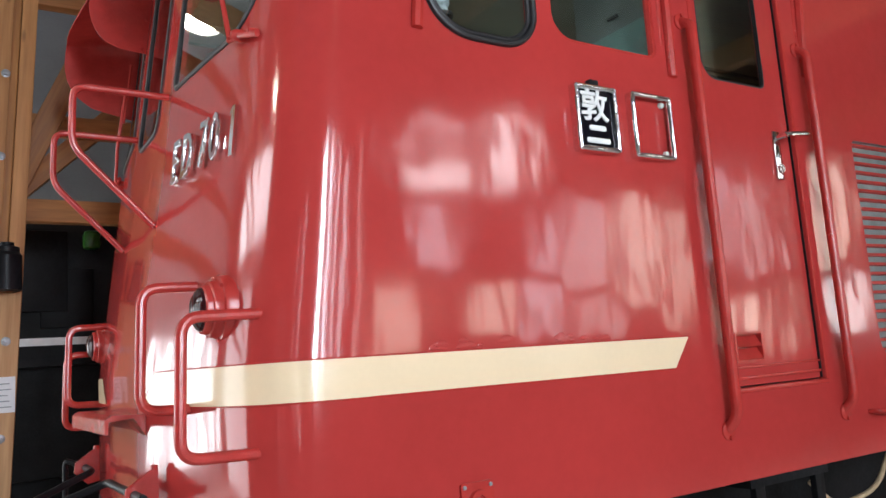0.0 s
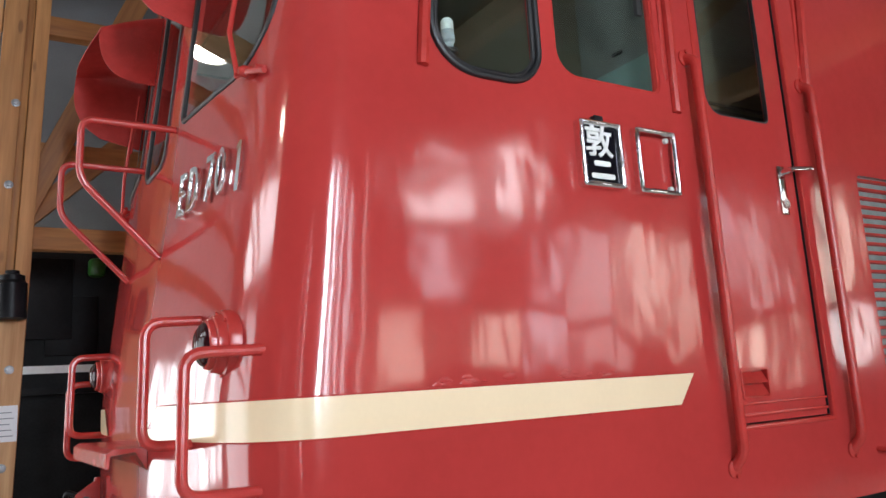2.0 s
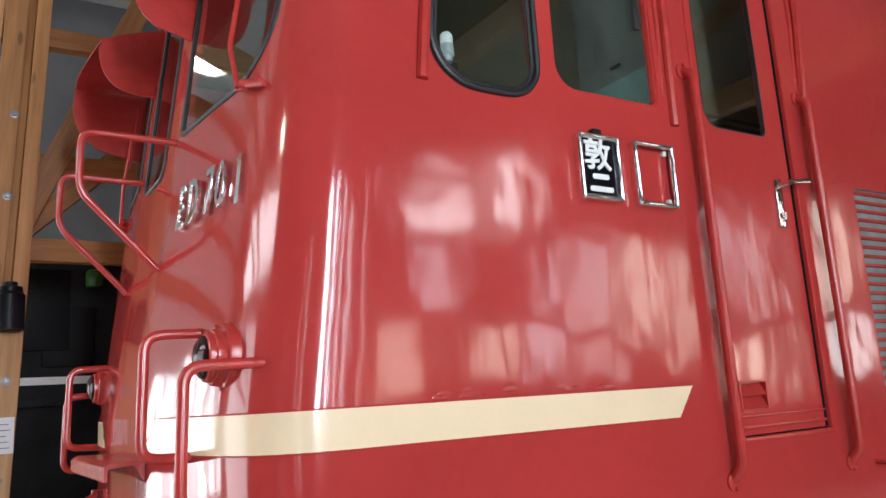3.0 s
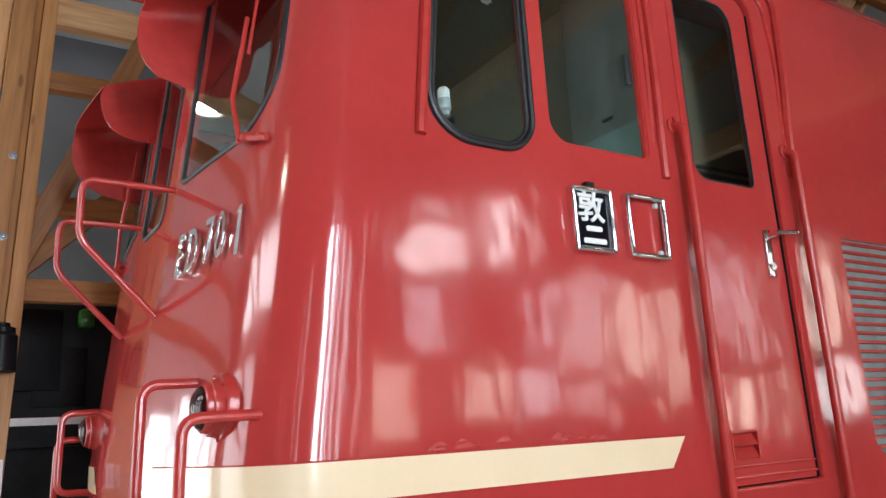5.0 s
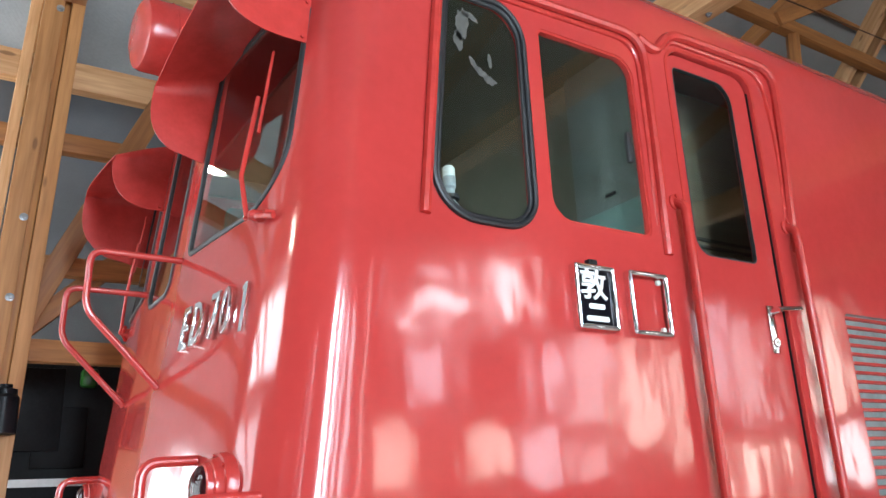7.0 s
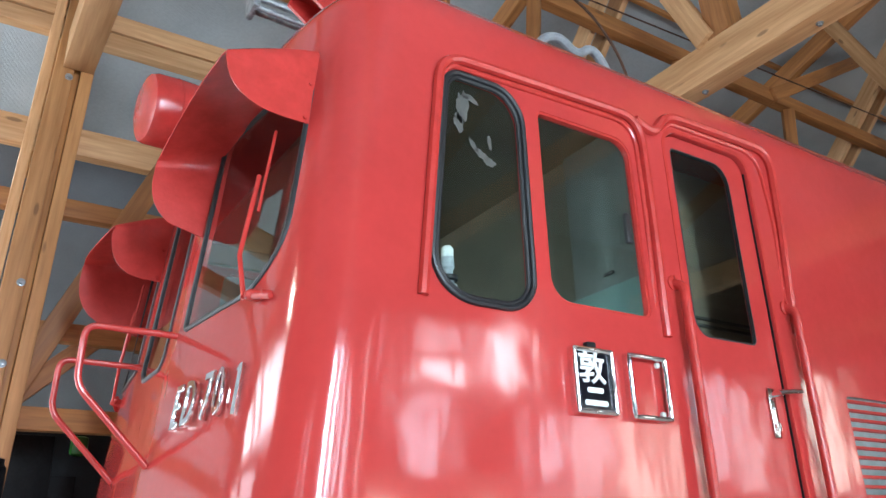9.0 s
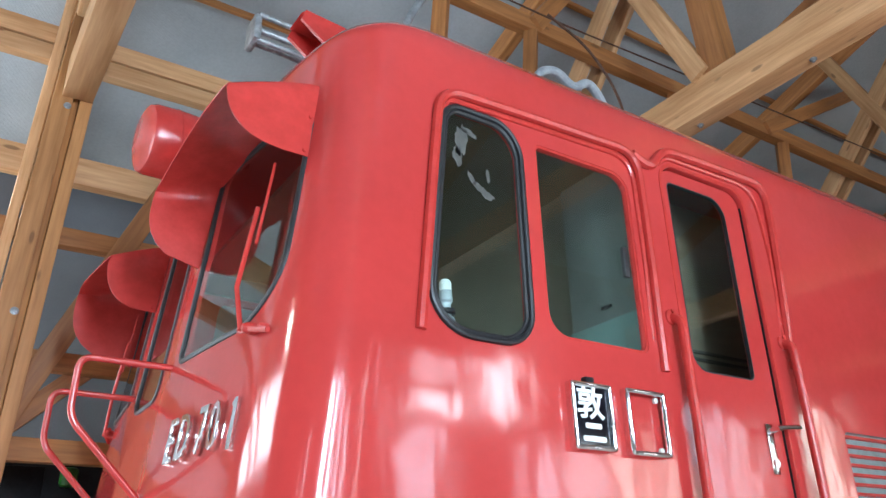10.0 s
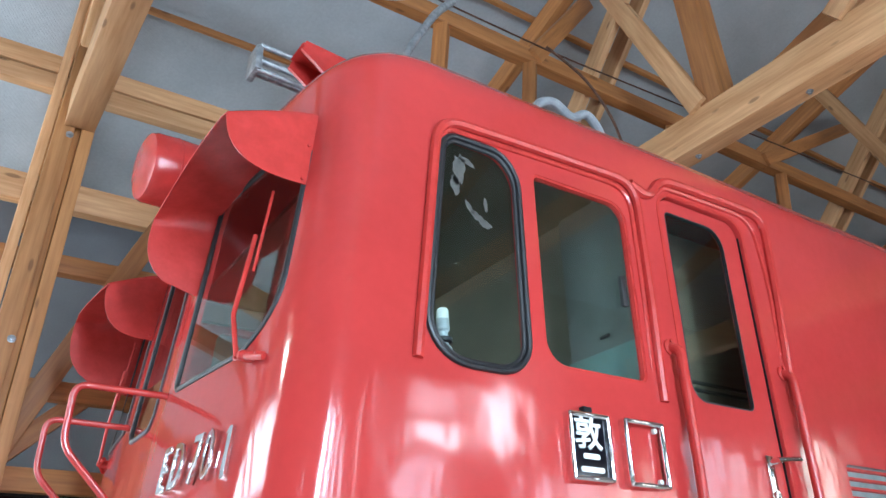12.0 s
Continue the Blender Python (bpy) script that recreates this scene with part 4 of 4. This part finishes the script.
CH0, CH1 = 5.40, 5.72
for k, x in enumerate((-4.63, -0.36, 3.905, 8.17, 12.4)):
    t = thing("roof_truss", x, 1.0, 5.4, "bolted pine roof truss spanning the hall", "truss", "roof trusses")
    def tb(name, y0, z0, y1, z1, w, h, material, dx=0.0):
        return beam(name, (x + dx, y0, z0), (x + dx, y1, z1), w, h, material, t)
    tb("bottom_chord", -6.0, (CH0 + CH1) / 2, 3.35 if k < 2 else 9.0, (CH0 + CH1) / 2, 0.21, CH1 - CH0, PINE)
    for s in (-1, 1):
        tb("rafter", RIDGE_Y, RIDGE_Z - 0.3, RIDGE_Y + s * 6.9, roof_z(RIDGE_Y + s * 6.9) - 0.3, 0.12, 0.24, LARCH)
    tb("king_post", 0.86, CH1, 1.0, RIDGE_Z - 0.4, 0.22, 0.20, LARCH)
    tb("web", 0.97, CH1, 2.05, 8.3, 0.10, 0.17, PINE, -0.10)
    tb("web", 0.72, CH1, -1.0, 6.25, 0.09, 0.16, LARCH, 0.16)
    tb("web", -0.10, 5.85, -0.9, 5.0, 0.09, 0.15, LARCH, 0.16)
    for dx in (-0.11, 0.11):
        tb("queen_post", 2.95, 5.85, 1.2, 7.75, 0.07, 0.2, PINE, dx)
        tb("web", -0.2, 5.75, -2.6, 7.5, 0.07, 0.16, PINE, dx)
    bolt_at(t, (x + 0.02, 0.15, CH0), (0, 0, -1))
    bolt_at(t, (x + 0.02, 1.15, CH0), (0, 0, -1))
    settle(t)

# purlins and braces over the locomotive
def purlin(label, y, z, w, h, material, x0=-9.0, x1=20.0, name="purlin"):
    ob = beam(name, (x0, y, z), (x1, y, z), w, h, material)
    return tagged(ob, label, "beam", "purlins")


purlin("long orange pine purlin under the roof sheet", 2.05, 6.62, 0.12, 0.16, LARCH)
purlin("long thin pine batten under the roof sheet", 4.4, 7.62, 0.06, 0.06, LARCH)
purlin("long thin pine batten under the roof sheet", 2.9, 8.15, 0.06, 0.06, LARCH)
for x in (2.0, 2.95, 4.8, 6.6, 9.4):
    tagged(beam("strut", (x, 2.1, 5.7), (x + 0.05, 2.05, 6.55), 0.12, 0.12, LARCH), "short orange pine strut below a purlin", "strut", "struts")
for x0, x1 in ((3.0, 4.0), (6.3, 9.2)):
    tagged(beam("roof_brace", (x0, 2.0, 6.6), (x1, 2.2, 7.7 + 0.2 * (x1 - x0)), 0.10, 0.16, LARCH), "slanting orange pine roof brace", "brace", "roof braces")

# posts and girts between the two tracks
YP = 3.45
for xb in (-0.485,):
    post = thing("timber_post", xb, YP, 0.0, "tall double-board pine post bolted together", "post", "posts")
    lean_x = 0.043
    for off, w, name in ((-0.044, 0.088, "board"), (-0.200, 0.130, "board")):
        beam(name, (xb + off, YP, 0.0), (xb + off + lean_x * 7.6, YP, 7.6), w, 0.20, MIDPINE, post, up=(0, 1, 0))
    beam("filler", (xb - 0.112, YP + 0.03, 0.0), (xb - 0.112 + lean_x * 7.6, YP + 0.03, 7.6), 0.046, 0.10, LARCH, post, up=(0, 1, 0))
    beam("back_board", (xb - 0.31, YP + 0.10, 0.0), (xb - 0.31 + lean_x * 7.6, YP + 0.10, 7.6), 0.07, 0.16, PINE, post, up=(0, 1, 0))
    beam("cover_board", (xb - 0.15, YP - 0.12, 0.0), (xb - 0.15 + lean_x * 2.35, YP - 0.12, 2.35), 0.29, 0.035, PINE, post, up=(0, 1, 0))
    for z in (1.47, 2.04):
        bolt_at(post, (xb - 0.075 + lean_x * z, YP - 0.1375, z), (0, -1, 0))
    for z in (3.19, 3.73, 5.33):
        bolt_at(post, (xb - 0.160 + lean_x * z, YP - 0.10, z), (0, -1, 0))
    settle(post)

for z, h, label in ((6.06, 0.16, "pine girt"), (5.89, 0.14, "pine girt"), (4.94, 0.22, "pine girt"), (4.40, 0.14, "pine girt"), (3.49, 0.13, "pine girt"), (2.90, 0.15, "orange pine girt")):
    tagged(beam("girt", (-8.0, YP + 0.16, z), (2.2, YP + 0.16, z), 0.10, h, LARCH if z < 4.6 else PINE), label + " between the posts of the hall", "beam", "girts")
tagged(beam("wall_brace", (-0.42, YP + 0.05, 3.05), (0.75, YP + 0.05, 5.75), 0.09, 0.15, LARCH), "slanting pine brace against the posts", "brace")
tagged(beam("wall_brace", (-0.42, YP + 0.24, 3.02), (1.2, YP + 0.24, 4.6), 0.08, 0.13, LARCH), "slanting pine brace against the posts", "brace")
# the partition's shade is put into its colour
slab("partition", -1.3, 14.0, 7.4, 7.46, 0.0, 7.0, SHADEDSHEET, "grey sheet partition, darkened as if in shade, above the neighbouring engine", "wall")

# the black engine on the next track
eng = thing("steam_engine_tender", 1.5, 5.8, 0.0, "black steam engine tender with a white edge line", "locomotive")
part("tank", box(-0.95, 7.0, 4.35, 7.1, 1.1, 3.02, 0.03), SOOT, eng)
part("white_line", box(-0.95, 7.0, 4.335, 4.352, 2.055, 2.11), WHITE, eng, "white painted edge strip")
part("panel", box(-0.2, 0.16, 4.32, 4.348, 2.18, 2.62, 0.006), SOOT, eng)
part("panel", box(-0.6, -0.02, 4.30, 4.348, 2.30, 2.9, 0.006), SOOT, eng)
part("running_board", box(-0.95, 7.0, 4.2, 4.35, 1.9, 1.95), SOOT, eng)
part("underframe", box(-0.95, 7.0, 4.5, 6.9, 0.5, 1.1), SOOT, eng)
for x in (0.0, 1.8, 3.6, 5.4):
    part("wheel", turned([(-0.06, 0.0), (-0.06, 0.45), (0.06, 0.45), (0.08, 0.0)], (x, 5.2, 0.57), (0, 1, 0)), SOOT, eng)
settle(eng)
tagged(link("green_box", box(0.08, 0.20, 4.22, 4.33, 2.76, 2.90, 0.03), GREENP), "glossy green box on the black engine", "box")

# lamp box and notice on the post
hb = tagged(link("black_lantern", turned([(0, 0.05), (0.01, 0.085), (0.22, 0.085), (0.24, 0.07), (0.27, 0.07), (0.28, 0.04), (0.3, 0.04)], (-0.475, YP - 0.19, 2.33), (0, 0, 1), sides=20), BLACK), "black lantern-like fitting hung on the post", "lantern")
notice = thing("paper_notice", -0.46, YP - 0.13, 1.62, "small white printed notice on the post", "notice")
part("sheet", box(-0.545, -0.420, YP - 0.1415, YP - 0.138, 1.62, 1.83), PAPER, notice)
for i in range(5):
    part("text_bar", box(-0.530, -0.440 - 0.01 * (i % 3), YP - 0.1435, YP - 0.1417, 1.65 + 0.034 * i, 1.656 + 0.034 * i), GREY, notice)
settle(notice)

# wires
for pts, r in (([(0.6, 1.35, 6.06), (1.65, 1.35, 6.02), (2.7, 1.35, 6.02), (12.0, 1.35, 6.5)], 0.008), ([(2.55, 1.35, 6.05), (2.9, 1.3, 5.85), (3.15, 1.28, 5.5), (3.2, 1.25, 5.0)], 0.012)):
    tagged(link("overhead_wire", tube(fillet(pts, 0.3), r, sides=6), COPPER), "thin rusty overhead wire below the trusses", "wire")

# hanging lamps
def hall_lamp(x, y, z, lit=True):
    t = thing("hall_lamp", x, y, z, "round white hanging hall lamp, switched on" if lit else "round white hanging hall lamp, switched off", "lamp", "hall lamps")
    part("shade", turned([(0.0, 0.24), (0.02, 0.245), (0.12, 0.20), (0.22, 0.10), (0.30, 0.07), (0.30, 0.0)], (x, y, z), (0, 0, 1)), PLASTIC, t)
    part("bulb", turned([(-0.075, 0.0), (-0.065, 0.09), (-0.03, 0.16), (0.02, 0.195), (0.06, 0.18), (0.06, 0.0)], (x, y, z), (0, 0, 1)), GLOW if lit else PLASTIC, t, "glowing lamp glass" if lit else "")
    part("rod", tube([(x, y, z + 0.28), (x, y, roof_z(y))], 0.012), GREY, t)
    settle(t)


hall_lamp(1.04, 1.12, 5.80, False)
hall_lamp(-1.80, 5.03, 5.64)
hall_lamp(-5.5, 1.12, 5.68)

# tracks
for y in (MID - 0.534, MID + 0.534, 5.2, 6.27):
    tagged(link("rail", box(-8, 20, y - 0.035, y + 0.035, 0.0, 0.12, 0.01), STEEL), "steel running rail on the hall floor", "rail", "rails")
